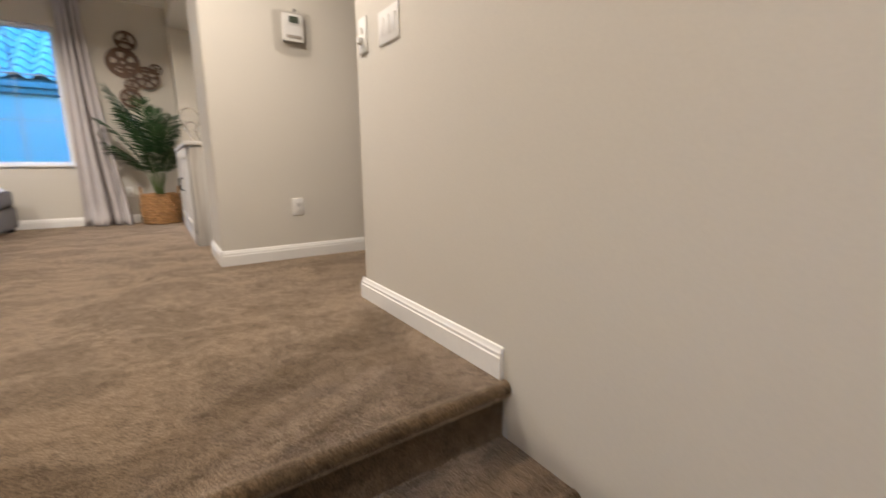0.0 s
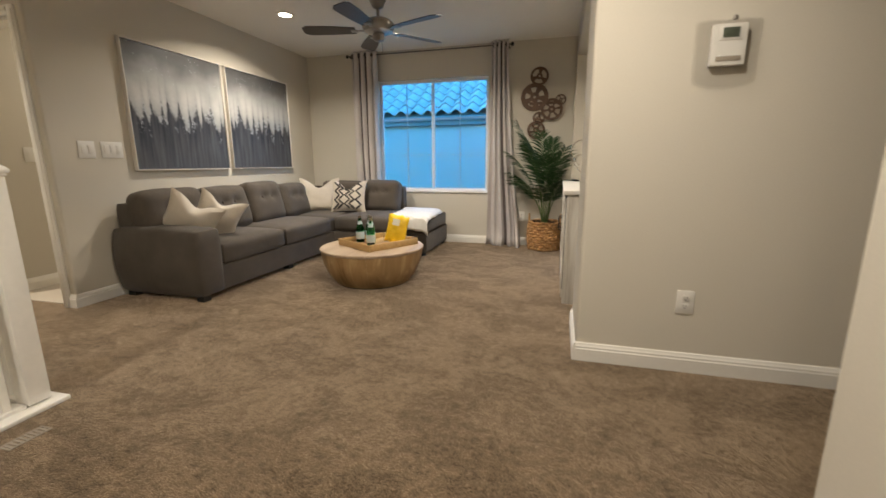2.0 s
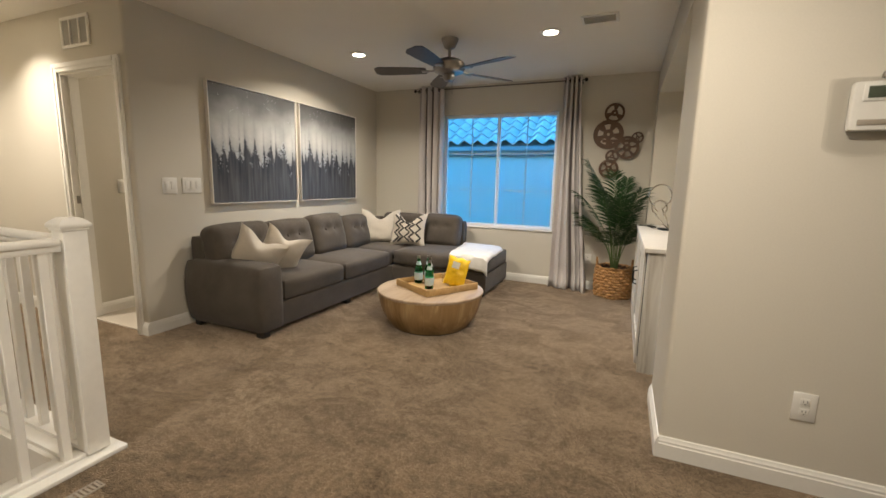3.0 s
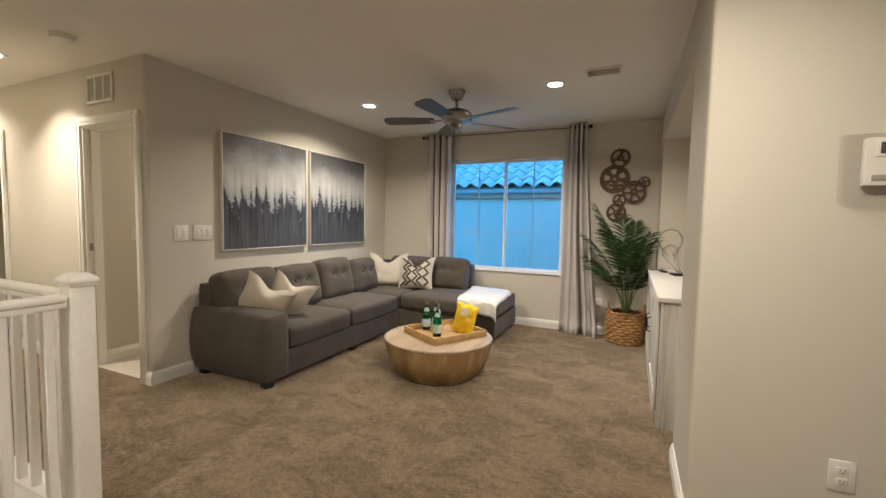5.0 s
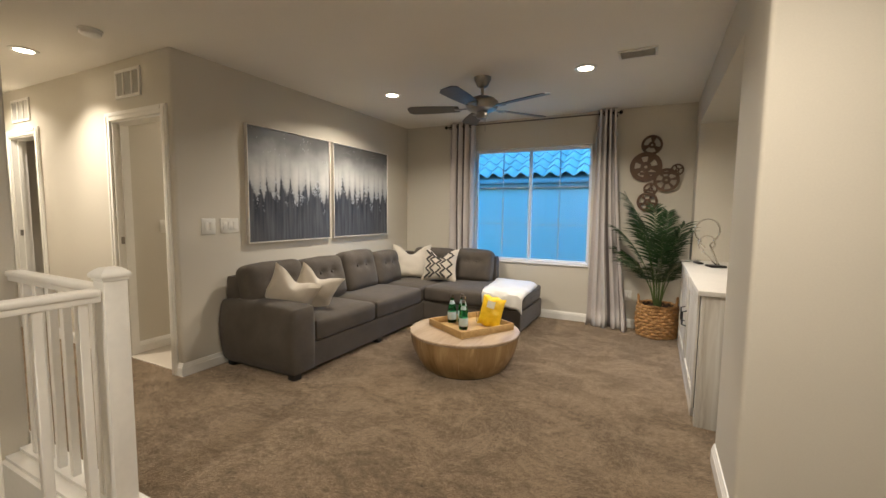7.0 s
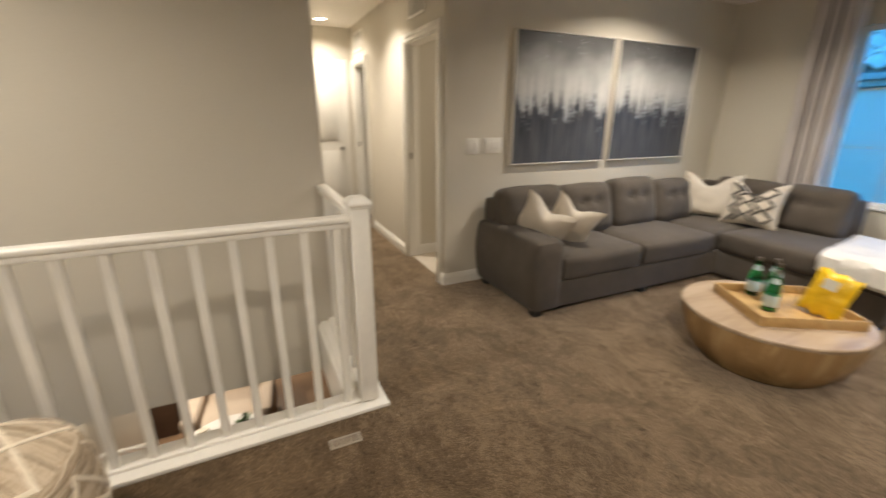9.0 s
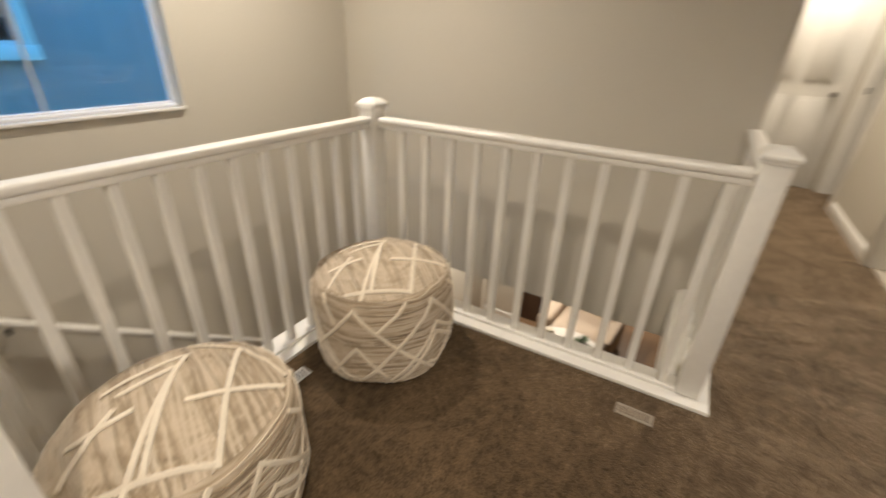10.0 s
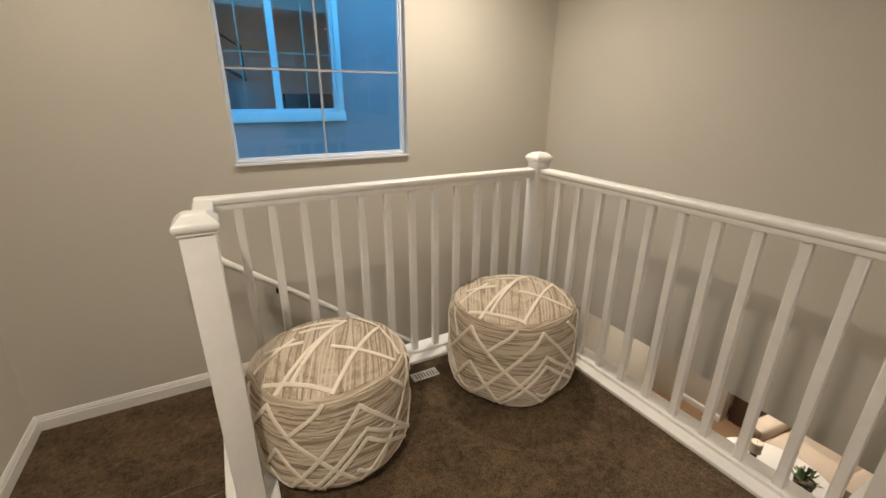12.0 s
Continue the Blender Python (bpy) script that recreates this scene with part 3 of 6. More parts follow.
# door casings
def casing(name, xa, xb, y, top, w=0.065):
    root = thing(name, "white painted door casing round an open doorway", "door frame", kind="structure")
    for a, b_ in ((xa - w, xa), (xb, xb + w)):
        bm = B()
        box(bm, a, b_, y - 0.018, y - 0.0, 0, top + w, 0.004)
        box(bm, a + 0.012, b_ - 0.03 if a < xa else b_ - 0.012, y - 0.024, y - 0.017, 0, top + w * 0.6, 0.002)
        part("casing_leg", bm, M_TRIM, root)
    bm = B()
    box(bm, xa, xb, y - 0.018, y, top, top + w, 0.004)
    box(bm, xa, xb, y - 0.024, y - 0.017, top + 0.03, top + w - 0.01, 0.002)
    part("casing_head", bm, M_TRIM, root)
    for a, b_ in ((xa, xa + 0.016), (xb - 0.016, xb)):
        part("jamb", obox(a, b_, y + 0.001, y + 0.119, 0, top - 0.016), M_TRIM, root)
    part("head_jamb", obox(xa, xb, y + 0.001, y + 0.119, top - 0.016, top), M_TRIM, root)
    part("door_stop", obox(xa + 0.016, xa + 0.028, y + 0.05, y + 0.08, 0, top - 0.016), M_TRIM, root)
    bm = B()
    box(bm, xa + 0.016, xa + 0.019, y + 0.02, y + 0.045, 0.98, 1.04)
    part("strike_plate", bm, M_NICKEL, root, "nickel strike plate")
    return root


casing("door_1", D1A, D1B, YH, DTOP)
casing("door_2", D2A, D2B, YH, DTOP)

# white panelled door at the end of the hall
dr = thing("door_3", "closed white panelled door at the hall's end", "door", kind="structure")
part("leaf", obox(-5.3, -5.272, 2.38, 3.14, 0.01, 2.0, bevel=0.003), M_TRIM, dr)
for z0, z1 in ((0.2, 0.92), (1.06, 1.85)):
    for y0, y1 in ((2.47, 2.72), (2.80, 3.05)):
        bm = B()
        box(bm, -5.272, -5.262, y0, y1, z0, z1, 0.008)
        box(bm, -5.264, -5.256, y0 + 0.035, y1 - 0.035, z0 + 0.035, z1 - 0.035, 0.004)
        part("panel", bm, M_TRIM, dr)
for a in ((2.31, 2.38, 0, 2.065), (3.14, 3.21, 0, 2.065), (2.38, 3.14, 2.0, 2.065)):
    part("casing", obox(-5.3, -5.282, a[0], a[1], a[2], a[3], bevel=0.003), M_TRIM, dr)
part("door_knob", lathe(B(), [(0.001, 0), (0.025, 0.004), (0.028, 0.02), (0.02, 0.035), (0.001, 0.038)], 14), M_NICKEL, dr, "nickel door knob").matrix_basis = pose(-5.272, 3.08, 0.95, 0, 90, 0)


# windows
def window(name, xa, xb, y, z0, z1, inside, sashes, rows, label, f=0.035, s=0.022, lip=0.02):
    """A white vinyl slider in a wall opening; inside is the side on which the room lies (-1: towards -y)."""
    root = thing(name, label, "window", kind="structure")
    g = y + (-inside) * 0.075
    for nm, b_ in (("window_frame", (xa, xa + f, z0, z1)), ("window_frame", (xb - f, xb, z0, z1)), ("window_frame", (xa + f, xb - f, z0, z0 + f)), ("window_frame", (xa + f, xb - f, z1 - f, z1))):
        part(nm, obox(b_[0], b_[1], g - 0.03, g + 0.03, b_[2], b_[3], bevel=0.004), M_VINYL, root)
    n = sashes
    w = (xb - xa - 2 * f) / n
    for i in range(n):
        a, c = xa + f + i * w, xa + f + (i + 1) * w
        off = 0.012 * (1 if i % 2 else -1) if n > 1 else 0
        bm = B()
        for q in ((a, a + s, z0 + f, z1 - f), (c - s, c, z0 + f, z1 - f), (a + s, c - s, z0 + f, z0 + f + s), (a + s, c - s, z1 - f - s, z1 - f)):
            box(bm, q[0], q[1], g - 0.014 + off, g + 0.014 + off, q[2], q[3], 0.003)
        sash = part("sash", bm, M_VINYL, root)
        p = part("pane", obox(a + s, c - s, g - 0.002 + off, g + 0.002 + off, z0 + f + s, z1 - f - s), M_PANE, sash, smooth=False)
        p.visible_shadow = False
        m_ = (a + c) / 2
        part("grille_bar", obox(m_ - 0.006, m_ + 0.006, g - 0.0018 + off, g + 0.010 + off, z0 + f + s, z1 - f - s), M_GRID, sash)
        for r in rows:
            part("grille_bar", obox(a + s, c - s, g - 0.0012 + off, g + 0.009 + off, r - 0.006, r + 0.006), M_GRID, sash)
    part("window_sill", obox(xa - lip, xb + lip, min(y, y + inside * 0.02), max(y, y + inside * 0.02), z0 - 0.012, z0 + 0.003, bevel=0.002), M_TRIM, root)
    return root


window("window_1", -1.37, 0.095, YN, 0.668, 2.083, -1, 2, (1.14, 1.60), "white vinyl sliding window with thin grilles, dusk outside", 0.024, 0.017, 0.0)
window("window_2", W2A, W2B, YS, W2Z0, W2Z1, 1, 1, (1.475,), "white framed fixed window with a cross grille over the stairs", 0.016, 0.010, 0.004)

# ---- stairs, landing and railing ----
st = thing("stairs", "brown carpeted stairs with rounded nosings and a landing", "stairs", kind="structure")


def carpet_step(x0, x1, y0, y1, z, axis, name="tread"):
    """A carpeted tread whose nose is rolled over at its low side."""
    bm = B()
    box(bm, x0, x1, y0, y1, z - RISE, z)
    r = 0.022
    if axis == "y":
        tube(bm, [(x0, y0 - 0.004, z - r + 0.004), (x1, y0 - 0.004, z - r + 0.004)], r, 12)
    else:
        tube(bm, [(x0 - 0.004, y0, z - r + 0.004), (x0 - 0.004, y1, z - r + 0.004)], r, 12)
    return part(name, bm, M_CARPET, st)


bm = B()
box(bm, 0.50, XE, 1.222, 1.235, -RISE - 0.008, 0.0)
tube(bm, [(0.50, 1.214, -0.026), (XE, 1.214, -0.026)], 0.028, 14)
part("top_nosing", bm, M_CARPET, st)
carpet_step(0.44, XE, 0.952, 1.222, -RISE - 0.008, "y")
carpet_step(0.44, XE, 0.682, 0.952, -2 * RISE, "y")
part("landing", obox(0.44, XE, YS, 0.682, -3 * RISE - 0.2, -3 * RISE), M_CARPET, st, smooth=False)
for k in range(10):
    x1 = 0.44 - k * 0.254
    carpet_step(x1 - 0.254, x1, YS, 0.60, -3 * RISE - (k + 1) * RISE, "x")
part("stringer", obox(0.445, 0.505, 0.66, 1.30, -0.62, 0.012, bevel=0.003), M_RAIL, st, "white painted stair skirt")

NB, NA, NC = (0.480, 1.236), (-1.140, 0.672), (-1.178, 2.282)
RC = (0.478, 0.672)
RTOP = 0.964


def newel(x, y, z0=0.0):
    root = thing("newel_post", "square white painted newel post with a flat moulded cap", "newel post", pose(x, y, 0), group="stair railing posts")
    part("shaft", obox(-0.042, 0.042, -0.042, 0.042, z0 + 0.03, 0.992, bevel=0.004), M_RAIL, root)
    bm = B()
    box(bm, -0.047, 0.047, -0.047, 0.047, 0.992, 1.004, 0.003)
    stack(bm, [(0.051, 1.004), (0.054, 1.010), (0.054, 1.018), (0.050, 1.024), (0.040, 1.034), (0.031, 1.041), (0.027, 1.044)])
    part("cap", bm, M_RAIL, root)
    return root


for p in (NB, NA, NC):
    newel(*p)


def railing(p, q, n, first, step, label, ends=(0.045, 0.045), shoe=(-0.085, 0.085)):
    """Handrail, shoe and square balusters from p to q, with n balusters."""
    p, q = Vector((*p, 0)), Vector((*q, 0))
    d = (q - p).normalized()
    ang = math.degrees(math.atan2(d.y, d.x))
    root = thing("railing", label, "railing", pose(p.x, p.y, 0, 0, 0, ang), group="stair railing runs")
    L = (q - p).length
    bm = B()
    box(bm, ends[0], L - ends[1], -0.034, 0.034, RTOP - 0.030, RTOP, 0.011, 3)
    box(bm, ends[0], L - ends[1], -0.024, 0.024, RTOP - 0.052, RTOP - 0.028, 0.003)
    part("handrail", bm, M_RAIL, root)
    bm = B()
    box(bm, shoe[0], L + shoe[1], -0.085, 0.085, 0.0, 0.02, 0.004)
    box(bm, ends[0], L - ends[1], -0.03, 0.03, 0.02, 0.038, 0.004)
    part("shoe", bm, M_RAIL, root)
    shape = obox(-0.016, 0.016, -0.016, 0.016, 0.034, RTOP - 0.045, bevel=0.003, seg=1)
    me = None
    for k in range(n):
        x = first + step * k
        if me is None:
            ob = part("baluster", shape, M_RAIL, root)
            me = ob.data
        else:
            ob = new("baluster", me)
            ob.parent = root
        ob.matrix_basis = pose(x, 0, 0)
    return root


railing(RC, NA, 12, 0.112, 0.1242, "white railing with square balusters beside the stairs", (-0.034, 0.045), (-0.085, 0.085))
railing(NA, NC, 11, 0.174, 0.1334, "white railing with square balusters along the open stairwell", (0.045, 0.045), (0.086, 0.085))
railing(NC, (XW, 2.282), 6, 0.14, 0.132, "short white railing closing the stairwell at the hall", (0.045, 0.0), (0.086, 0.0))
railing(NB, RC, 4, 0.115, 0.112, "short white railing returning to the top post", (0.045, 0.036), (-0.085, -0.086))
# fascia under the railing along the open well
tagged(part("trim", obox(-1.262, -1.242, 0.60, 2.2, -0.33, 0.001), M_RAIL, smooth=False), "white fascia board along the stairwell edge", "trim", kind="structure")
tagged(part("trim", obox(XW, -1.242, 2.178, 2.198, -0.33, 0.001), M_RAIL, smooth=False), "white fascia board along the stairwell edge", "trim", kind="structure")

hr = thing("handrail", "white wall-mounted stair handrail running down the wall", "handrail", pose(0, 0, 0))
pts = [(0.50, YS + 0.03, 0.37), (0.485, YS + 0.07, 0.36)] + [(0.44 - 0.25 * k, YS + 0.07, 0.325 - 0.19 * k) for k in range(10)]
part("rail", tube(B(), pts, 0.021, 10), M_RAIL, hr)
part("end_block", obox(0.482, 0.520, YS, YS + 0.092, 0.332, 0.388, bevel=0.008), M_RAIL, hr)
for k in (1, 4, 7):
    x, z = 0.44 - 0.25 * k, 0.325 - 0.19 * k
    part("bracket", tube(B(), [(x, YS, z - 0.07), (x, YS + 0.05, z - 0.07), (x, YS + 0.07, z - 0.02)], 0.007, 8), M_DARK, hr, "dark metal bracket")


# ---- lamps ----
def downlight(x, y, z=CEIL, power=LAMP_W, spread=165, label="round recessed ceiling downlight, lit warm white"):
    root = thing("downlight", label, "ceiling light", pose(x, y, z), group="recessed downlights")
    bm = B()
    lathe(bm, [(0.055, -0.001), (0.088, -0.001), (0.086, -0.008), (0.060, -0.010), (0.055, -0.004)], 32)
    part("trim_ring", bm, M_TRIM, root)
    part("lens", lathe(B(), [(0.0, -0.0015), (0.056, -0.0015), (0.056, -0.005), (0.0, -0.005)], 28), M_LAMP, root)
    lamp = new("downlight_beam", bpy.data.lights.new("downlight_beam", "AREA"))
    lamp.data.shape, lamp.data.size, lamp.data.energy, lamp.data.color = "DISK", 0.11, power, LAMP_C
    lamp.data.spread = radians(spread)
    lamp.matrix_world = pose(x, y, z - 0.012)
    return root


# first three seen; second hall lamp added to brighten its end; closet lamp added unseen
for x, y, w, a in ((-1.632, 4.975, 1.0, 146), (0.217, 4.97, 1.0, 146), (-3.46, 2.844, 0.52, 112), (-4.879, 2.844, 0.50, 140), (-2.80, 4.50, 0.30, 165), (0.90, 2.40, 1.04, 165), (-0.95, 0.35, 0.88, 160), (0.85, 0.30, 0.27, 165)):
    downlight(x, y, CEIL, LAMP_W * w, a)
# unseen fixtures, added to light the storey below
for x, y in ((-4.6, 0.4), (-6.6, 1.6)):
    downlight(x, y, -0.35, LAMP_W * 1.5)

# ---- ceiling and wall fittings ----
sm = thing("smoke_detector", "round white smoke detector on the ceiling", "smoke detector", pose(-2.588, 2.884, CEIL))
part("base", lathe(B(), [(0.0, 0), (0.068, 0), (0.068, -0.012), (0.0, -0.012)], 28), M_PLASTIC, sm)
part("cover", lathe(B(), [(0.0, -0.012), (0.062, -0.012), (0.058, -0.03), (0.04, -0.038), (0.0, -0.038)], 28), M_PLASTIC, sm)

cv = thing("ceiling_vent", "white slatted air vent in the ceiling", "air vent", pose(0.60, 4.80, CEIL))
bm = B()
for a in ((-0.13, 0.13, -0.085, -0.065), (-0.13, 0.13, 0.065, 0.085), (-0.13, -0.11, -0.065, 0.065), (0.11, 0.13, -0.065, 0.065)):
    box(bm, *a, -0.012, -0.001, 0.002)
part("frame", bm, M_PLASTIC, cv)
# dark sheet behind the slats stands in for the duct's shade
part("shade_backing", obox(-0.11, 0.11, -0.065, 0.065, -0.004, -0.0015), M_SLOT, cv)
for k in range(7):
    part("slat", obox(-0.11, 0.11, -0.007, 0.007, -0.001, 0.001), M_PLASTIC, cv).matrix_basis = pose(0, -0.054 + k * 0.018, -0.009, 40, 0, 0)


def return_grille(x, z, w, h):
    root = thing("return_air_grille", "white framed return air grille with three filter panels above a doorway", "air vent", pose(x, YH, z), group="wall grilles")
    bm = B()
    f = 0.022
    for a in ((0, w, 0, f), (0, w, h - f, h), (0, f, f, h - f), (w - f, w, f, h - f), (w / 3 - 0.008, w / 3 + 0.008, f, h - f), (2 * w / 3 - 0.008, 2 * w / 3 + 0.008, f, h - f)):
        box(bm, a[0], a[1], -0.014, -0.001, a[2], a[3], 0.003)
    part("frame", bm, M_TRIM, root)
    for k in range(3):
        a = f + k * (w - f) / 3
        part("filter", obox(a, a + w / 3 - f, -0.006, -0.002, f, h - f), M_GRILLE, root)
    return root


return_grille(-3.12, 2.145, 0.350, 0.217)
return_grille(-5.08, 2.12, 0.40, 0.22)


def plate(m, w, h, n, label, kind="rocker"):
    root = thing("switch_plate" if kind == "rocker" else "wall_outlet", label, "light switch" if kind == "rocker" else "outlet", m)
    part("plate", obox(-w / 2, w / 2, -0.006, 0, -h / 2, h / 2, bevel=0.003), M_PLASTIC, root)
    for k in range(n):
        c = (k - (n - 1) / 2) * 0.046
        if kind == "rocker":
            bm = B()
            box(bm, c - 0.016, c + 0.016, -0.0085, -0.005, -0.033, 0.033, 0.0015)
            part("rocker", bm, M_PLASTIC, root).rotation_euler = (0.05, 0, 0)
        else:
            for s in (0.021, -0.021):
                soc = part("socket", obox(c - 0.016, c + 0.016, -0.0085, -0.005, s - 0.014, s + 0.014, bevel=0.003), M_PLASTIC, root)
                # dark blocks on the face stand in for the shaded holes
                for dx in (-0.006, 0.006):
                    part("slot", obox(c + dx - 0.0012, c + dx + 0.0012, -0.0092, -0.008, s - 0.002, s + 0.008), M_SLOT, soc)
                part("slot", obox(c - 0.0025, c + 0.0025, -0.0092, -0.008, s - 0.010, s - 0.006), M_SLOT, soc)
    return root


plate(pose(1.605, YT, 0.362), 0.08, 0.118, 1, "white duplex outlet low on the wall", "outlet")
plate(pose(0.535, YN, 0.37), 0.08, 0.118, 1, "white duplex outlet behind the potted palm", "outlet")
plate(pose(XL, 3.517, 1.145, 0, 0, 90), 0.118, 0.125, 2, "white two-gang switch plate beside the painting")
plate(pose(XL, 3.702, 1.148, 0, 0, 90), 0.165, 0.122, 3, "white three-gang switch plate beside the painting")
plate(pose(XE, 1.895, 1.155, 0, 0, -90), 0.165, 0.122, 3, "white three-gang switch plate by the stair top")
plate(pose(D1A - 0.02, 3.66, 1.12, 0, 0, 90), 0.075, 0.118, 1, "white switch plate inside the doorway")
dm = thing("dimmer_switch", "white toggle dimmer switch by the wall corner", "light switch", pose(XE, 2.128, 1.172, 0, 0, -90))
part("plate", obox(-0.04, 0.04, -0.007, 0, -0.07, 0.07, bevel=0.003), M_PLASTIC, dm)
part("toggle", obox(-0.012, 0.012, -0.03, -0.006, -0.035, -0.008, bevel=0.005), M_PLASTIC, dm)
part("slider", obox(-0.006, 0.006, -0.014, -0.006, 0.006, 0.03, bevel=0.002), M_PLASTIC, dm)

# thermostat under its clear lock box
TH = pose(1.648, YT, 1.515)


def loft(bm, rings):
    """Skin closed rings of equal count, capped at both ends."""
    rows = [[bm.verts.new(p) for p in r] for r in rings]
    n = len(rows[0])
    for a, c in zip(rows, rows[1:]):
        for i in range(n):
            j = (i + 1) % n
            bm.faces.new((a[i], a[j], c[j], c[i]))
    bm.faces.new(rows[0][::-1])
    bm.faces.new(rows[-1])
    return bm


th = thing("thermostat", "white thermostat with a small grey screen on the wall", "thermostat", TH)
part("body", cushion(B(), -0.066, 0.066, -0.034, -0.001, -0.080, 0.088, e=4.5), M_PLASTIC, th)
part("bezel", obox(-0.040, 0.044, -0.038, -0.032, 0.020, 0.080, bevel=0.003), M_PLASTIC, th)
part("screen", obox(-0.028, 0.034, -0.0395, -0.037, 0.030, 0.070, bevel=0.001), M_SCREEN, th, "grey-green display")
part("button_strip", obox(-0.045, 0.050, -0.037, -0.032, -0.062, -0.042, bevel=0.003), M_REG, th, "tan strip of buttons")
gb = thing("thermostat_guard", "clear plastic lock box over the thermostat", "guard box", TH)


def guard_ring(y, half, top, belly):
    """One outline of the box: square shoulders above, a bowed belly below."""
    pts = [(-half, y, top - 0.012), (-half + 0.012, y, top), (half - 0.012, y, top), (half, y, top - 0.012)]
    for k in range(9):
        a = math.pi * k / 8
        pts.append((half * 0.96 * math.cos(a), y, belly + 0.035 - 0.035 * math.sin(a)))
    return pts


part("cover", loft(B(), [guard_ring(-0.002, 0.114, 0.100, -0.160), guard_ring(-0.062, 0.106, 0.097, -0.145), guard_ring(-0.074, 0.094, 0.086, -0.125)]), M_CLEAR, gb)
part("flange", loft(B(), [guard_ring(-0.0005, 0.128, 0.108, -0.170), guard_ring(-0.006, 0.126, 0.106, -0.168)]), M_CLEAR, gb)
part("lock", lathe(B(), [(0.0, 0), (0.010, 0), (0.010, 0.010), (0.007, 0.018), (0.0, 0.018)], 14), M_NICKEL, gb, "small metal key lock").matrix_basis = pose(0.012, -0.035, 0.098)

# floor registers
for x, y, a, mt, lb in ((-0.95, 2.116, 90, M_REG, "small tan metal air register set in the carpet"), (-0.349, 0.86, 0, M_PLASTIC, "small white metal air register set in the carpet")):
    fv = thing("floor_register", lb, "air vent", pose(x, y, 0.0, 0, 0, a), group="floor registers")
    bm = B()
    for b_ in ((-0.07, 0.07, -0.03, -0.022), (-0.07, 0.07, 0.022, 0.03), (-0.07, -0.062, -0.022, 0.022), (0.062, 0.07, -0.022, 0.022)):
        box(bm, *b_, 0.0, 0.005, 0.0015)
    part("frame", bm, mt, fv)
    for k in range(8):
        part("louvre", obox(-0.058 + k * 0.0155, -0.049 + k * 0.0155, -0.022, 0.022, 0.001, 0.004), mt, fv)

# ---- ceiling fan ----
fan = thing("ceiling_fan", "brushed nickel ceiling fan with five dark wooden blades", "ceiling fan", pose(-0.617, 4.856, CEIL))
part("canopy", lathe(B(), [(0.0, 0), (0.075, 0), (0.072, -0.02), (0.045, -0.075), (0.022, -0.088), (0.0, -0.088)], 32), M_NICKEL, fan)
part("downrod", lathe(B(), [(0.0, -0.08), (0.013, -0.08), (0.013, -0.17), (0.0, -0.17)], 16), M_NICKEL, fan)
part("motor", lathe(B(), [(0.0, -0.155), (0.05, -0.158), (0.11, -0.18), (0.138, -0.205), (0.142, -0.24), (0.125, -0.272), (0.08, -0.29), (0.0, -0.292)], 40), M_NICKEL, fan)
part("switch_cup", lathe(B(), [(0.0, -0.29), (0.05, -0.29), (0.055, -0.32), (0.04, -0.345), (0.0, -0.352)], 28), M_NICKEL, fan)
part("pull_chain", tube(B(), [(0.03, 0.0, -0.34), (0.032, 0.0, -0.40), (0.032, 0.0, -0.455)], 0.0025, 6), M_NICKEL, fan)
for k in range(5):
    a = pose(0, 0, -0.262, 0, 0, 52 + 72 * k)
    bm = B()
    box(bm, 0.10, 0.20, -0.016, 0.016, -0.004, 0.004, 0.002)
    box(bm, 0.18, 0.24, -0.035, 0.035, -0.006, 0.000, 0.002)
    part("blade_iron", bm, M_NICKEL, fan).matrix_basis = a
    bm = B()
    n, top_, bot = 12, [], []
    for i in range(n + 1):
        x = 0.20 + 0.46 * i / n
        w = 0.052 + 0.022 * math.sin(math.pi * min(i / n * 0.62, 1)) - (0.03 * max(0, (i / n - 0.9) / 0.1) ** 2)
        for zz, row in ((0.006, top_), (0.0, bot)):
            row.append((bm.verts.new((x, -w, zz)), bm.verts.new((x, w, zz))))
    for i in range(n):
        bm.faces.new((top_[i][0], top_[i + 1][0], top_[i + 1][1], top_[i][1]))
        bm.faces.new((bot[i][1], bot[i + 1][1], bot[i + 1][0], bot[i][0]))
        for s in (0, 1):
            bm.faces.new((top_[i][s], top_[i + 1][s], bot[i + 1][s], bot[i][s]))
    bm.faces.new((top_[0][0], top_[0][1], bot[0][1], bot[0][0]))
    bm.faces.new((top_[n][1], top_[n][0], bot[n][0], bot[n][1]))
    part("blade", bm, M_BLADE, fan, "dark walnut blade").matrix_basis = a @ pose(0, 0, 0, 11, 0, 0)


# ---- paintings ----
def painting(y0, y1, seed):
    root = thing("painting", "grey canvas of misty dark fir trees in a pale frame", "painting", pose(XL, (y0 + y1) / 2, 0.985), group="pair of paintings")
    w, h = y1 - y0, 1.035
    ob = part("canvas", obox(0.006, 0.028, -w / 2 + 0.012, w / 2 - 0.012, 0.012, h - 0.012), canvas_mat("canvas_%s" % ("a" if seed < 1 else "b"), seed), root, smooth=False)
    for a in ((-w / 2, -w / 2 + 0.009, 0, h), (w / 2 - 0.009, w / 2, 0, h), (-w / 2 + 0.009, w / 2 - 0.009, 0, 0.009), (-w / 2 + 0.009, w / 2 - 0.009, h - 0.009, h)):
        part("frame_bar", obox(0.001, 0.038, a[0], a[1], a[2], a[3], bevel=0.002), M_CABTOP, root)
    return root


painting(3.862, 4.885, 0.37)
painting(4.938, 5.967, 2.13)


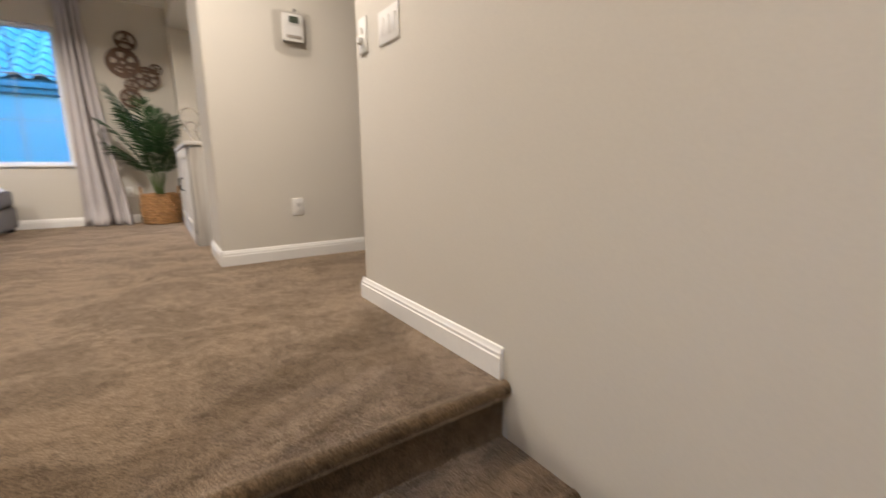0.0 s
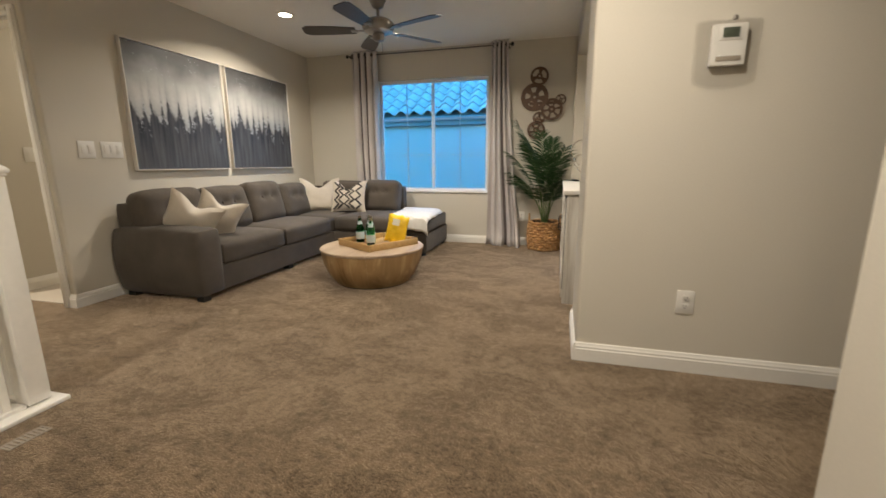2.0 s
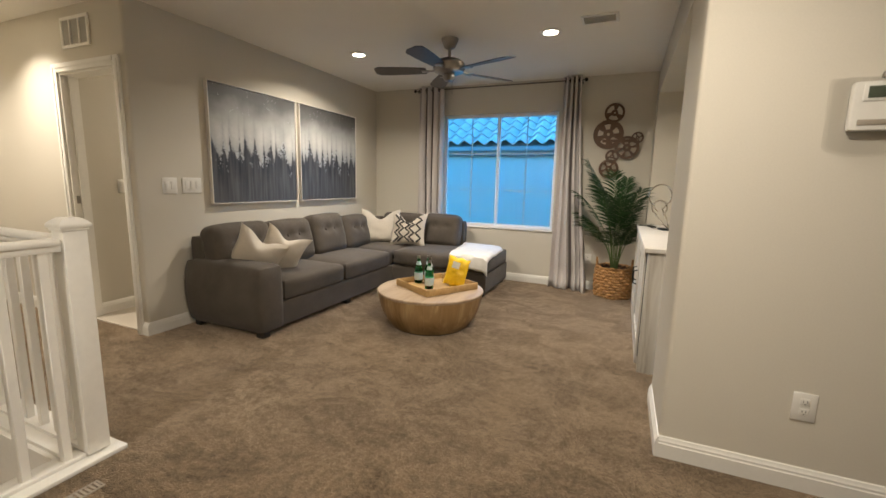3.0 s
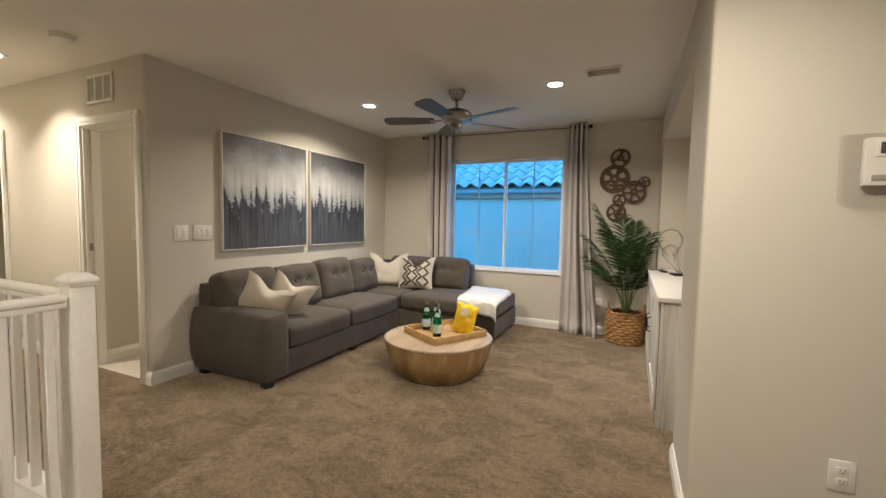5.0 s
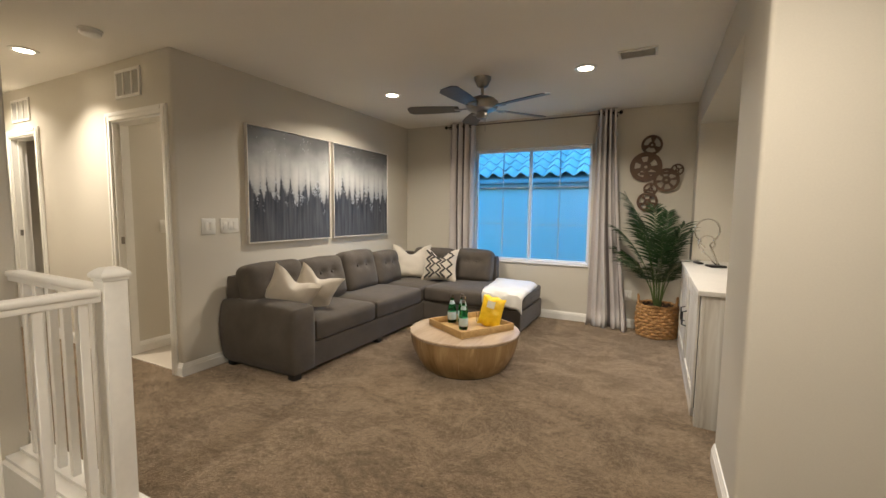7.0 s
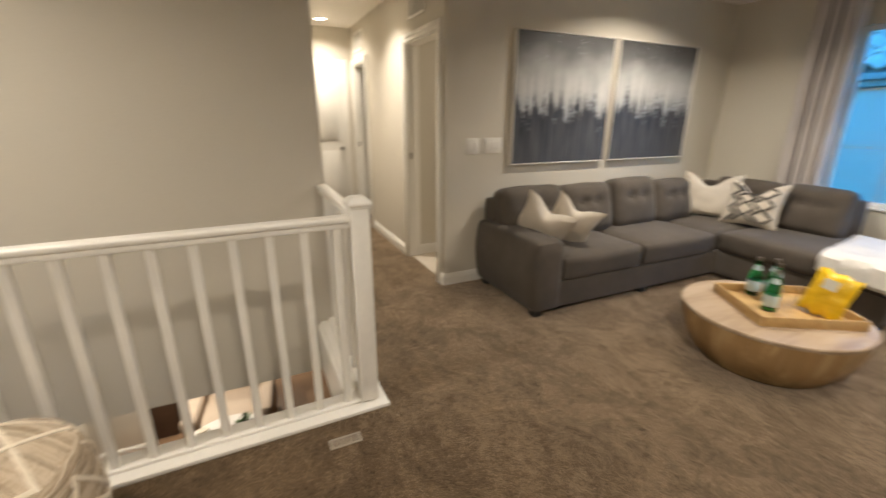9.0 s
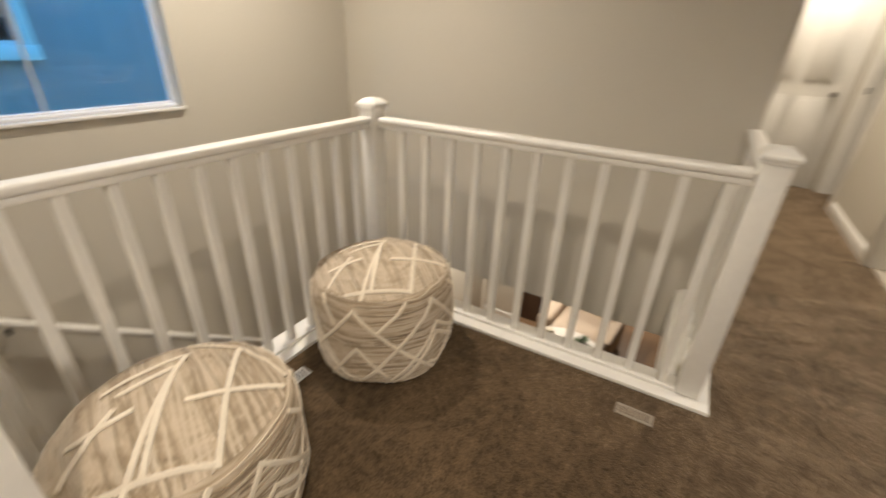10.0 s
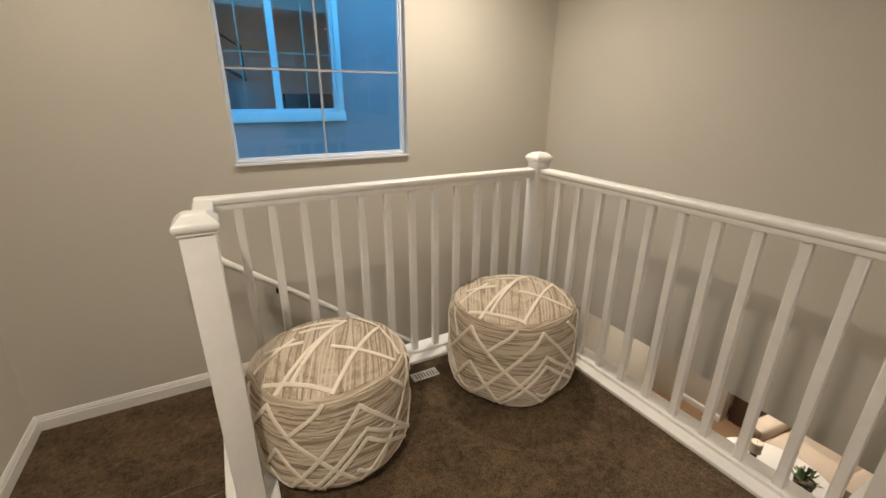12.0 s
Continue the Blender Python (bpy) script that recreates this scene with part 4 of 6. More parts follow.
# ---- curtains ----
def drape(x_top, x_bot, z0, z1, y, pleats, label, seed, bands):
    root = thing("curtain", label, "curtain", pose(0, y, 0), group="pair of curtains")
    bm = B()
    nu, nv = pleats * 12, 26
    rows = []
    for j in range(nv + 1):
        t = j / nv
        a = x_top[0] + (x_bot[0] - x_top[0]) * t ** 1.6
        b_ = x_top[1] + (x_bot[1] - x_top[1]) * t ** 1.6
        amp = 0.038 + 0.012 * t
        row = []
        for i in range(nu + 1):
            s = i / nu
            ph = 2 * math.pi * pleats * s
            wv = math.sin(ph) + 0.25 * math.sin(ph * 0.5 + seed + t * 2.0)
            x = a + (b_ - a) * s + 0.008 * math.sin(ph * 2 + seed) + 0.02 * t * noise.noise(Vector((s * 3, t * 2, seed)))
            yy = amp * wv + 0.03 * t * noise.noise(Vector((s * 4, t * 3, seed + 5)))
            z = z1 + (z0 - z1) * t
            if z0 < 0.02 and t > 0.94:
                yy -= (t - 0.94) * 2.2 * (0.5 + 0.5 * noise.noise(Vector((s * 5, 0, seed))))
                z += 0.02 * abs(noise.noise(Vector((s * 9, 1, seed))))
            row.append(bm.verts.new((x, yy, z)))
        rows.append(row)
    for j in range(nv):
        for i in range(nu):
            bm.faces.new((rows[j][i], rows[j][i + 1], rows[j + 1][i + 1], rows[j + 1][i]))
    cloth = part("cloth", bm, M_CURTAIN, root)
    cloth.data.materials.append(M_CURTAINDARK)
    for f in cloth.data.polygons:
        s = (f.index % nu + 0.5) / nu
        f.material_index = 1 if any(a <= s < c for a, c in bands) else 0
    so = cloth.modifiers.new("thick", "SOLIDIFY")
    so.thickness = 0.003
    for k in range(pleats * 2):
        s = (k + 0.5) / (pleats * 2)
        x = x_top[0] + (x_top[1] - x_top[0]) * s
        bm = B()
        pts = [(0.0, 0.024 * math.cos(q * math.pi / 8), 0.024 * math.sin(q * math.pi / 8)) for q in range(16)]
        tube(bm, pts, 0.004, 6, closed=True)
        part("grommet", bm, M_DARK, root).matrix_basis = pose(x, 0, z1 - 0.045)
    return root


drape((-1.69, -1.335), (-1.69, -1.335), 0.02, 2.43, 6.405, 4, "pale grey pleated curtain with dark taupe bands on a rod", 1.0, ((0.02, 0.10), (0.27, 0.36), (0.50, 0.54)))
drape((0.15, 0.345), (0.12, 0.56), 0.006, 2.43, 6.405, 4, "pale grey banded curtain puddling on the carpet", 4.2, ((0.52, 0.57), (0.84, 0.90)))
rod = thing("curtain_rod", "thin dark grey metal curtain rod over the window", "curtain rod", pose(-0.65, 6.405, 2.385))
part("rod", tube(B(), [(-1.08, 0, 0), (1.02, 0, 0)], 0.008, 12), M_ROD, rod)
for s in (-1.09, 1.03):
    part("finial", lathe(B(), [(0.0, -0.022), (0.014, -0.016), (0.02, 0.0), (0.014, 0.016), (0.0, 0.022)], 14), M_DARK, rod).matrix_basis = pose(s, 0, 0)
for s in (-1.05, 0.99):
    part("bracket", tube(B(), [(s, 0.098, -0.02), (s, 0.05, -0.02), (s, 0.0, -0.012)], 0.006, 8), M_DARK, rod)


# ---- metal gear wall art ----
def reel(R, rim, spokes, wide):
    """A pierced disc: rim, hub and spokes of one plate, in xz."""
    bm = B()
    seg = spokes * 12
    radii = [0.10 * R, 0.22 * R, 0.34 * R, rim, (rim + R) / 2, R]
    grid = [[bm.verts.new((r * math.cos(2 * math.pi * k / seg), 0, r * math.sin(2 * math.pi * k / seg))) for k in range(seg)] for r in radii]
    for q in range(len(radii) - 1):
        for k in range(seg):
            if q == 2 and k % 12 >= wide:
                continue
            j = (k + 1) % seg
            bm.faces.new((grid[q][k], grid[q][j], grid[q + 1][j], grid[q + 1][k]))
    return bm


ga = thing("gear_wall_art", "bronze metal wall sculpture of overlapping film reels", "wall art", pose(-0.008, YN, -0.018))
for x, z, R_, rim, spokes, wide, y in ((0.658, 1.815, 0.160, 0.112, 5, 6, -0.012), (0.707, 2.045, 0.105, 0.080, 3, 4, -0.028), (0.862, 1.668, 0.125, 0.096, 6, 4, -0.028),
                                        (0.69, 1.437, 0.105, 0.078, 5, 4, -0.028), (0.96, 1.775, 0.062, 0.046, 4, 3, -0.012), (0.715, 1.575, 0.072, 0.052, 3, 4, -0.012)):
    ob = part("reel", reel(R_, rim, spokes, wide), M_RUST, ga, smooth=False)
    ob.matrix_basis = pose(x, y, z, 0, 20 * spokes, 0)
    so = ob.modifiers.new("thick", "SOLIDIFY")
    so.thickness = 0.009
part("standoff", obox(0.60, 0.95, -0.012, -0.001, 1.73, 1.76), M_RUST, ga)

# ---- media cabinet in the niche ----
cb = thing("media_cabinet", "whitewashed wooden cabinet with two doors and a pale top", "cabinet", pose(1.042, 4.27, 0))
CL, CD, CH = 1.85, 0.46, 0.81
part("top", obox(-0.025, CD, -0.03, CL + 0.03, CH, CH + 0.03, bevel=0.006), M_CABTOP, cb)
part("plinth", obox(-0.012, CD, 0.15, CL, 0.0, 0.085, bevel=0.003), M_CABTOP, cb)
part("back_panel", obox(CD - 0.012, CD, 0.02, CL - 0.02, 0.085, CH), M_WHITEWASH, cb)
for s, y0 in (("side_panel", 0.0), ("side_panel", CL - 0.022)):
    sp_ = part(s, obox(0.018, CD - 0.012, y0 + 0.002, y0 + 0.020, 0.0, CH), M_WHITEWASH, cb)
    for k in range(4):
        part("plank", obox(0.02 + k * 0.105, 0.12 + k * 0.105, y0 - 0.004, y0 + 0.003, 0.0, CH - 0.002, bevel=0.002), M_WHITEWASH, sp_)
part("stile", obox(0.0, 0.018, 0.0, 0.06, 0.0, CH, bevel=0.002), M_WHITEWASH, cb)
part("stile", obox(0.0, 0.018, CL - 0.06, CL, 0.085, CH, bevel=0.002), M_WHITEWASH, cb)
part("stile", obox(0.0, 0.018, CL / 2 - 0.03, CL / 2 + 0.03, 0.085, CH, bevel=0.002), M_WHITEWASH, cb)
part("shelf", obox(0.03, CD - 0.02, 0.03, CL - 0.03, 0.42, 0.44), M_DARK, cb)
for y0, y1, hy in ((0.065, CL / 2 - 0.035, CL / 2 - 0.09), (CL / 2 + 0.035, CL - 0.065, CL / 2 + 0.09)):
    bm = B()
    for a in ((y0, y0 + 0.07, 0.09, CH - 0.01), (y1 - 0.07, y1, 0.09, CH - 0.01), (y0 + 0.07, y1 - 0.07, 0.09, 0.17), (y0 + 0.07, y1 - 0.07, CH - 0.09, CH - 0.01)):
        box(bm, -0.016, 0.002, *a, 0.003)
    d_ = part("door", bm, M_WHITEWASH, cb)
    part("door_panel", obox(-0.006, 0.0, y0 + 0.07, y1 - 0.07, 0.17, CH - 0.09), M_WHITEWASH, d_)
    # dark strip drawn where the gap beside the door would be in shade
    part("hinge_gap_shade", obox(-0.004, 0.004, y0 - 0.006, y0, 0.09, CH - 0.01), M_DARK, d_, "dark strip standing in for shade in the hinge gap")
    part("handle", tube(B(), [(-0.016, hy, 0.42), (-0.045, hy, 0.43), (-0.045, hy, 0.53), (-0.016, hy, 0.54)], 0.006, 8), M_DARK, d_, "black bar handle")

sc = thing("loop_sculpture", "polished silver wire sculpture of two loops", "sculpture", pose(1.175, 5.62, 0.84, 0, 0, -72) @ Matrix.Scale(0.86, 4))
bm = B()
pts = []
for k in range(41):
    a = -0.5 * math.pi + 2 * math.pi * k / 40 * 0.86 + 0.45
    pts.append((0.0, 0.115 * math.cos(a), 0.36 + 0.115 * math.sin(a)))
part("upper_loop", tube(B(), [(0.03, 0.10, 0.02), (0.02, 0.075, 0.12), (0.005, 0.03, 0.22)] + pts[2:] + [(-0.005, -0.08, 0.26), (-0.01, -0.01, 0.19)], 0.008, 10), M_SILVER, sc)
pts = []
for k in range(33):
    a = -0.5 * math.pi + 2 * math.pi * k / 32 * 0.9 + 0.3
    pts.append((0.03, 0.075 * math.cos(a) - 0.01, 0.235 + 0.075 * math.sin(a)))
part("lower_loop", tube(B(), [(0.03, 0.12, 0.02), (0.03, 0.07, 0.09)] + pts[2:] + [(0.03, -0.04, 0.15), (0.03, 0.06, 0.05), (0.03, 0.1, 0.02)], 0.008, 10), M_SILVER, sc)
part("foot", obox(-0.05, 0.09, 0.02, 0.16, 0.0, 0.02, bevel=0.004), M_DARK, sc, "dark metal foot")
rm = thing("remote_control", "small dark remote control lying on the cabinet", "remote control", pose(1.14, 5.85, 0.84, 0, 0, 15))
part("case", obox(-0.022, 0.022, -0.07, 0.07, 0, 0.016, bevel=0.005), M_DARK, rm)
for k in range(5):
    part("button", obox(-0.012, 0.012, -0.055 + k * 0.022, -0.042 + k * 0.022, 0.016, 0.0185, bevel=0.001), M_SLOT, rm)


# ---- sectional sofa ----
sofa = thing("sectional_sofa", "dark grey upholstered sectional sofa with tufted backs and a chaise", "sofa", pose(0, 0, 0))
SF, SB, A0, A1 = -1.56, -2.375, 3.575, 3.815   # seat front, back, arm
CY0, CX1, CYB = 5.53, -0.415, 6.42           # chaise front, chaise end, chaise back
part("base", cushion(B(), SB, SF - 0.01, A1 - 0.02, CYB, 0.042, 0.25, e=14), M_SOFA, sofa)
part("chaise_base", cushion(B(), SF - 0.06, CX1, CY0 + 0.01, CYB, 0.042, 0.26, e=14), M_SOFA, sofa)
bm = cushion(B(), SB, SF + 0.005, A0, A1, 0.035, 0.555, e=6.5, cuts=10, puff=(0.02, 0.012, 0.012))
for v in bm.verts:
    v.co.y -= 0.035 * max(0.0, math.sin((v.co.z - 0.05) / 0.515 * math.pi)) * (1 if v.co.y < (A0 + A1) / 2 else 0)
part("arm", bm, M_SOFA, sofa)
part("back_frame", cushion(B(), SB, SB + 0.17, A0 + 0.05, CYB, 0.25, 0.745, e=5), M_SOFA, sofa)
part("back_frame", cushion(B(), SB + 0.16, -0.965, CYB - 0.14, CYB, 0.25, 0.745, e=5), M_SOFA, sofa)
for y0, y1 in ((A1, 4.62), (4.62, 5.49)):
    part("seat_cushion", cushion(B(), SB + 0.17, SF + 0.005, y0 + 0.004, y1 - 0.004, 0.235, 0.428, e=4.4, puff=(0.008, 0.006, 0.02)), M_SOFA, sofa)
part("seat_cushion", cushion(B(), SB + 0.17, SF - 0.02, 5.495, CYB - 0.14, 0.235, 0.428, e=4.4, puff=(0.006, 0.006, 0.015)), M_SOFA, sofa)
part("chaise_cushion", cushion(B(), SF - 0.015, CX1 + 0.005, CY0, CYB - 0.02, 0.245, 0.432, e=4.4, puff=(0.008, 0.008, 0.015)), M_SOFA, sofa)


def tufted_back(length, h, seed):
    """A back cushion along y, its face towards +x, with two button tufts."""
    bm = cushion(B(), -0.10, 0.10, -length / 2, length / 2, 0, h, e=3.4, cuts=14, puff=(0.035, 0.0, 0.012), wob=0.006, seed=seed)
    spots = (Vector((0.1, -length * 0.14, h * 0.62)), Vector((0.1, length * 0.14, h * 0.62)))
    for v in bm.verts:
        if v.co.x > 0.03:
            for s in spots:
                r = math.hypot(v.co.y - s.y, v.co.z - s.z)
                v.co.x -= 0.036 * math.exp(-(r / 0.045) ** 2)
            if abs(v.co.y) < length * 0.42:
                v.co.x -= 0.010 * math.exp(-((v.co.z - h * 0.62) / 0.025) ** 2)
    return bm


def back(x, y, z, rz, tilt, length, h, seed):
    m = pose(x, y, z, 0, 0, rz) @ pose(0, 0, 0, 0, tilt, 0)
    c = part("back_cushion", tufted_back(length, h, seed), M_SOFA, sofa)
    c.matrix_basis = m
    for s in (-1, 1):
        part("tuft_button", cushion(B(), 0.088, 0.104, s * length * 0.14 - 0.013, s * length * 0.14 + 0.013, h * 0.62 - 0.013, h * 0.62 + 0.013, e=2.6, cuts=3), M_SOFA, c)


for y, L, h, sd in ((3.93, 0.60, 0.43, 1), (4.50, 0.56, 0.42, 2), (5.06, 0.53, 0.44, 3), (5.58, 0.50, 0.40, 4)):
    back(SB + 0.265, y, 0.405, 0, -13, L - 0.01, h, sd)
for x, L, h, sd in ((-1.79, 0.62, 0.40, 5), (-1.235, 0.50, 0.41, 6)):
    back(x, CYB - 0.235, 0.41, -90, -13, L - 0.01, h, sd)
for x, y in ((SF - 0.05, A0 + 0.06), (SB + 0.08, A0 + 0.06), (SF - 0.06, 4.7), (SB + 0.08, CYB - 0.08), (CX1 - 0.07, CY0 + 0.07), (CX1 - 0.07, CYB - 0.07)):
    part("foot", obox(x - 0.035, x + 0.035, y - 0.035, y + 0.035, 0, 0.075, bevel=0.004), M_BLACK, sofa, "black block foot")


# ---- scatter cushions and throw ----
def pillow(m, w, h, t, material, label, seed, pattern=False, chop=0.0):
    root = thing("scatter_cushion", label, "cushion", m, group="cushions on the sofa")
    part("cover", pillow_mesh(B(), w, h, t, 18, seed, chop), material, root)
    if pattern:
        for side in (-1, 1):
            for c, step in ((-0.66, 1), (-0.40, 1), (0.0, -1), (0.26, -1), (0.66, 1)):
                pts = []
                for k in range(13):
                    v = -0.86 + 1.72 * k / 12
                    u = c + step * 0.15 * (1 - 2 * abs((k / 12 * 3) % 1 - 0.5) * 2 + 0.0)
                    u = max(-0.92, min(0.92, u))
                    pts.append((u * w / 2 * (1 - 0.13 * (1 - v * v)), side * (pillow_y(u, v, t) + 0.0015), v * h / 2 * (1 - 0.13 * (1 - u * u)) - chop * max(v, 0) ** 2 * math.exp(-(u / 0.42) ** 2) + h / 2))
                bm = tube(B(), pts, 0.0125, 6)
                part("stripe", bm, M_DARKYARN, root, "dark stitched zigzag stripe")
    return root


pillow(pose(-1.935, 3.885, 0.450, 20, 0, 28) @ pose(0, 0, 0.09, 0, 30, 0) @ pose(0, 0, -0.13), 0.42, 0.42, 0.17, M_CREAM, "cream woven scatter cushion leaning on the sofa arm", 1.0, False, 0.09)
pillow(pose(-1.895, 4.09, 0.440, 14, 0, 40) @ pose(0, 0, 0.07, 0, 26, 0) @ pose(0, 0, -0.09), 0.38, 0.39, 0.14, M_CREAM, "cream scatter cushion behind another on the sofa", 5.0, False, 0.08)
pillow(pose(-1.99, 5.93, 0.425, -20, 0, 24), 0.52, 0.46, 0.15, M_CREAM, "cream scatter cushion in the sofa's corner", 9.0, False, 0.13)
pillow(pose(-1.57, 5.90, 0.425, -20, 0, 12), 0.46, 0.43, 0.14, M_CREAM, "cream cushion with dark zigzag pattern on the sofa", 13.0, True, 0.12)

tw = thing("throw_blanket", "white fluffy throw folded over the chaise's end", "blanket", pose(-0.62, 5.95, 0.438))
bm = B()
nu, nv = 22, 40
rows = []
for j in range(nv + 1):
    s = j / nv * 1.08            # metres along the cloth, from the front edge hang to the back
    row = []
    for i in range(nu + 1):
        x = -0.215 + 0.425 * i / nu
        edge = 0.30 + 0.05 * noise.noise(Vector((x * 4, 0, 3)))
        hang = 0.105 + 0.02 * noise.noise(Vector((x * 9, 0, 1))) + 0.05 * i / nu
        if s < hang:
            y, z = -0.438 - 0.012 * abs(noise.noise(Vector((x * 12, s * 8, 0)))), -(hang - s)
        else:
            y, z = -0.43 + (s - hang) * 0.80, 0.012 + 0.014 * noise.noise(Vector((x * 6, s * 6, 2)))
        if i == nu or i == nu - 1:
            z -= 0.02 * (i - nu + 2)
            x += 0.012
        y += 0.04 * (x + 0.2) * (1 if s > hang else 0)
        row.append(bm.verts.new((x - 0.12 * max(0, s - hang) * (1 if i == 0 else 0.4), min(y, 0.40), z)))
    rows.append(row)
for j in range(nv):
    for i in range(nu):
        bm.faces.new((rows[j][i], rows[j][i + 1], rows[j + 1][i + 1], rows[j + 1][i]))
ob = part("cloth", bm, M_THROW, tw)
so = ob.modifiers.new("thick", "SOLIDIFY")
so.thickness, so.offset = 0.016, 1.0

# ---- round coffee table ----
tb = thing("coffee_table", "round drum coffee table of pale wood, tapered to its base", "coffee table", pose(-0.600, 4.525, 0))
seg, R = 20, 0.455
for k in range(seg):
    a0, a1 = 2 * math.pi * k / seg + 0.0012, 2 * math.pi * (k + 1) / seg - 0.0012
    bm = B()
    rows = []
    for z, r in ((0.012, 0.330), (0.06, 0.368), (0.12, 0.402), (0.18, 0.427), (0.25, 0.443), (0.292, 0.449)):
        rows.append([bm.verts.new((rr * math.cos(a), rr * math.sin(a), z)) for rr in (r, r - 0.02) for a in (a0, (a0 + a1) / 2, a1)])
    for p, q in zip(rows, rows[1:]):
        for i in (0, 1):
            bm.faces.new((p[i], p[i + 1], q[i + 1], q[i]))
            bm.faces.new((p[i + 3], q[i + 3], q[i + 4], p[i + 4]))
        bm.faces.new((p[0], q[0], q[3], p[3]))
        bm.faces.new((p[2], p[5], q[5], q[2]))
    for row in (rows[0], rows[-1]):
        bm.faces.new((row[0], row[1], row[4], row[3]))
        bm.faces.new((row[1], row[2], row[5], row[4]))
    part("stave", bm, M_STAVE, tb)
part("tabletop", lathe(B(), [(0.0, 0.290), (R - 0.008, 0.290), (R, 0.296), (R, 0.309), (R - 0.005, 0.315), (0.0, 0.315)], 64), M_OAKTOP, tb)
part("plinth", lathe(B(), [(0.0, 0.0), (0.312, 0.0), (0.312, 0.014), (0.0, 0.014)], 48), M_BLACK, tb, "dark recessed plinth")

# tray and what stands in it
TM = pose(-0.572, 4.590, 0.316, 0, 0, -31)
tr = thing("serving_tray", "rectangular honey-coloured wooden serving tray on the coffee table", "tray", TM)
tw_, tl = 0.243, 0.266
part("base", obox(-tw_, tw_, -tl, tl, 0, 0.008, bevel=0.002), M_TRAY, tr)
for a in ((-tw_, tw_, -tl, -tl + 0.012), (-tw_, tw_, tl - 0.012, tl), (-tw_, -tw_ + 0.012, -tl + 0.012, tl - 0.012), (tw_ - 0.012, tw_, -tl + 0.012, tl - 0.012)):
    part("side", obox(*a, 0.006, 0.056, bevel=0.003), M_TRAY, tr)


def bottle(x, y, rz):
    root = thing("glass_bottle", "green glass water bottle with a pale label and cap", "bottle", pose(x, y, 0.324, 0, 0, rz) @ Matrix.Scale(1.09, 4), group="bottles on the tray")
    prof = [(0.0, 0.0), (0.031, 0.0), (0.034, 0.006), (0.034, 0.10), (0.031, 0.125), (0.020, 0.155), (0.0135, 0.18), (0.012, 0.205), (0.0, 0.205)]
    part("glass", lathe(B(), prof, 24), M_GREENGLASS, root)
    part("label_band", lathe(B(), [(0.0344, 0.028), (0.0348, 0.029), (0.0348, 0.088), (0.0344, 0.089)], 24), M_LABEL, root, "pale blue paper label")
    part("neck_label", lathe(B(), [(0.0225, 0.151), (0.0205, 0.158), (0.016, 0.172), (0.0145, 0.178)], 20), M_LABEL, root)
    part("cap", lathe(B(), [(0.0, 0.203), (0.0135, 0.203), (0.014, 0.208), (0.0135, 0.222), (0.0, 0.223)], 18), M_NICKEL, root, "silver crown cap")
    return root


for x, y, rz in ((-0.768, 4.628, 10), (-0.592, 4.478, 60), (-0.700, 4.690, 130), (-0.648, 4.610, 200)):
    bottle(x, y, rz)

bg_ = thing("snack_bag", "puffed yellow foil snack bag standing in the tray", "snack bag", pose(-0.443, 4.65, 0.326, -14, 8, -4) @ Matrix.Scale(1.15, 4))
bm = B()
n = 16
g = {}
for s in (1, -1):
    for i in range(n + 1):
        for j in range(n + 1):
            u, v = 2 * i / n - 1, 2 * j / n - 1
            rim = i in (0, n) or j in (0, n)
            if s < 0 and rim:
                g[s, i, j] = g[1, i, j]
                continue
            t = (max((1 - u ** 2), 0) ** 0.5) * (max(1 - abs(v) ** 4, 0) ** 0.6)
            wv = 0.008 * noise.noise(Vector((u * 3, v * 4, s + 3))) * (0 if rim else 1)
            g[s, i, j] = bm.verts.new((u * 0.085 * (1 + 0.06 * abs(v) ** 3), s * 0.035 * t + wv + 0.006 * math.sin(u * 9) * abs(v) ** 4, 0.11 + v * 0.11 + 0.005 * math.sin(u * 7)))
    for i in range(n):
        for j in range(n):
            f = [g[s, i, j], g[s, i + 1, j], g[s, i + 1, j + 1], g[s, i, j + 1]]
            bm.faces.new(f if s < 0 else f[::-1])
part("foil", bm, M_YELLOW, bg_)
bm = B()
rows = [[bm.verts.new((-0.03 + 0.06 * i / 4, -0.0365 * (1 - (abs(-0.03 + 0.06 * i / 4) / 0.085) ** 2) ** 0.5 - 0.006, z)) for i in range(5)] for z in (0.135, 0.16, 0.185)]
for p, q in zip(rows, rows[1:]):
    for i in range(4):
        bm.faces.new((p[i], p[i + 1], q[i + 1], q[i]))
part("printed_panel", bm, M_WHITEPRINT, bg_, "pale printed panel")
gl = thing("tumbler", "clear glass tumbler in the tray", "glass", pose(-0.552, 4.742, 0.324))
part("bowl", lathe(B(), [(0.0, 0.0), (0.03, 0.0), (0.036, 0.09), (0.033, 0.09), (0.028, 0.008), (0.0, 0.008)], 24), M_TUMBLER, gl)

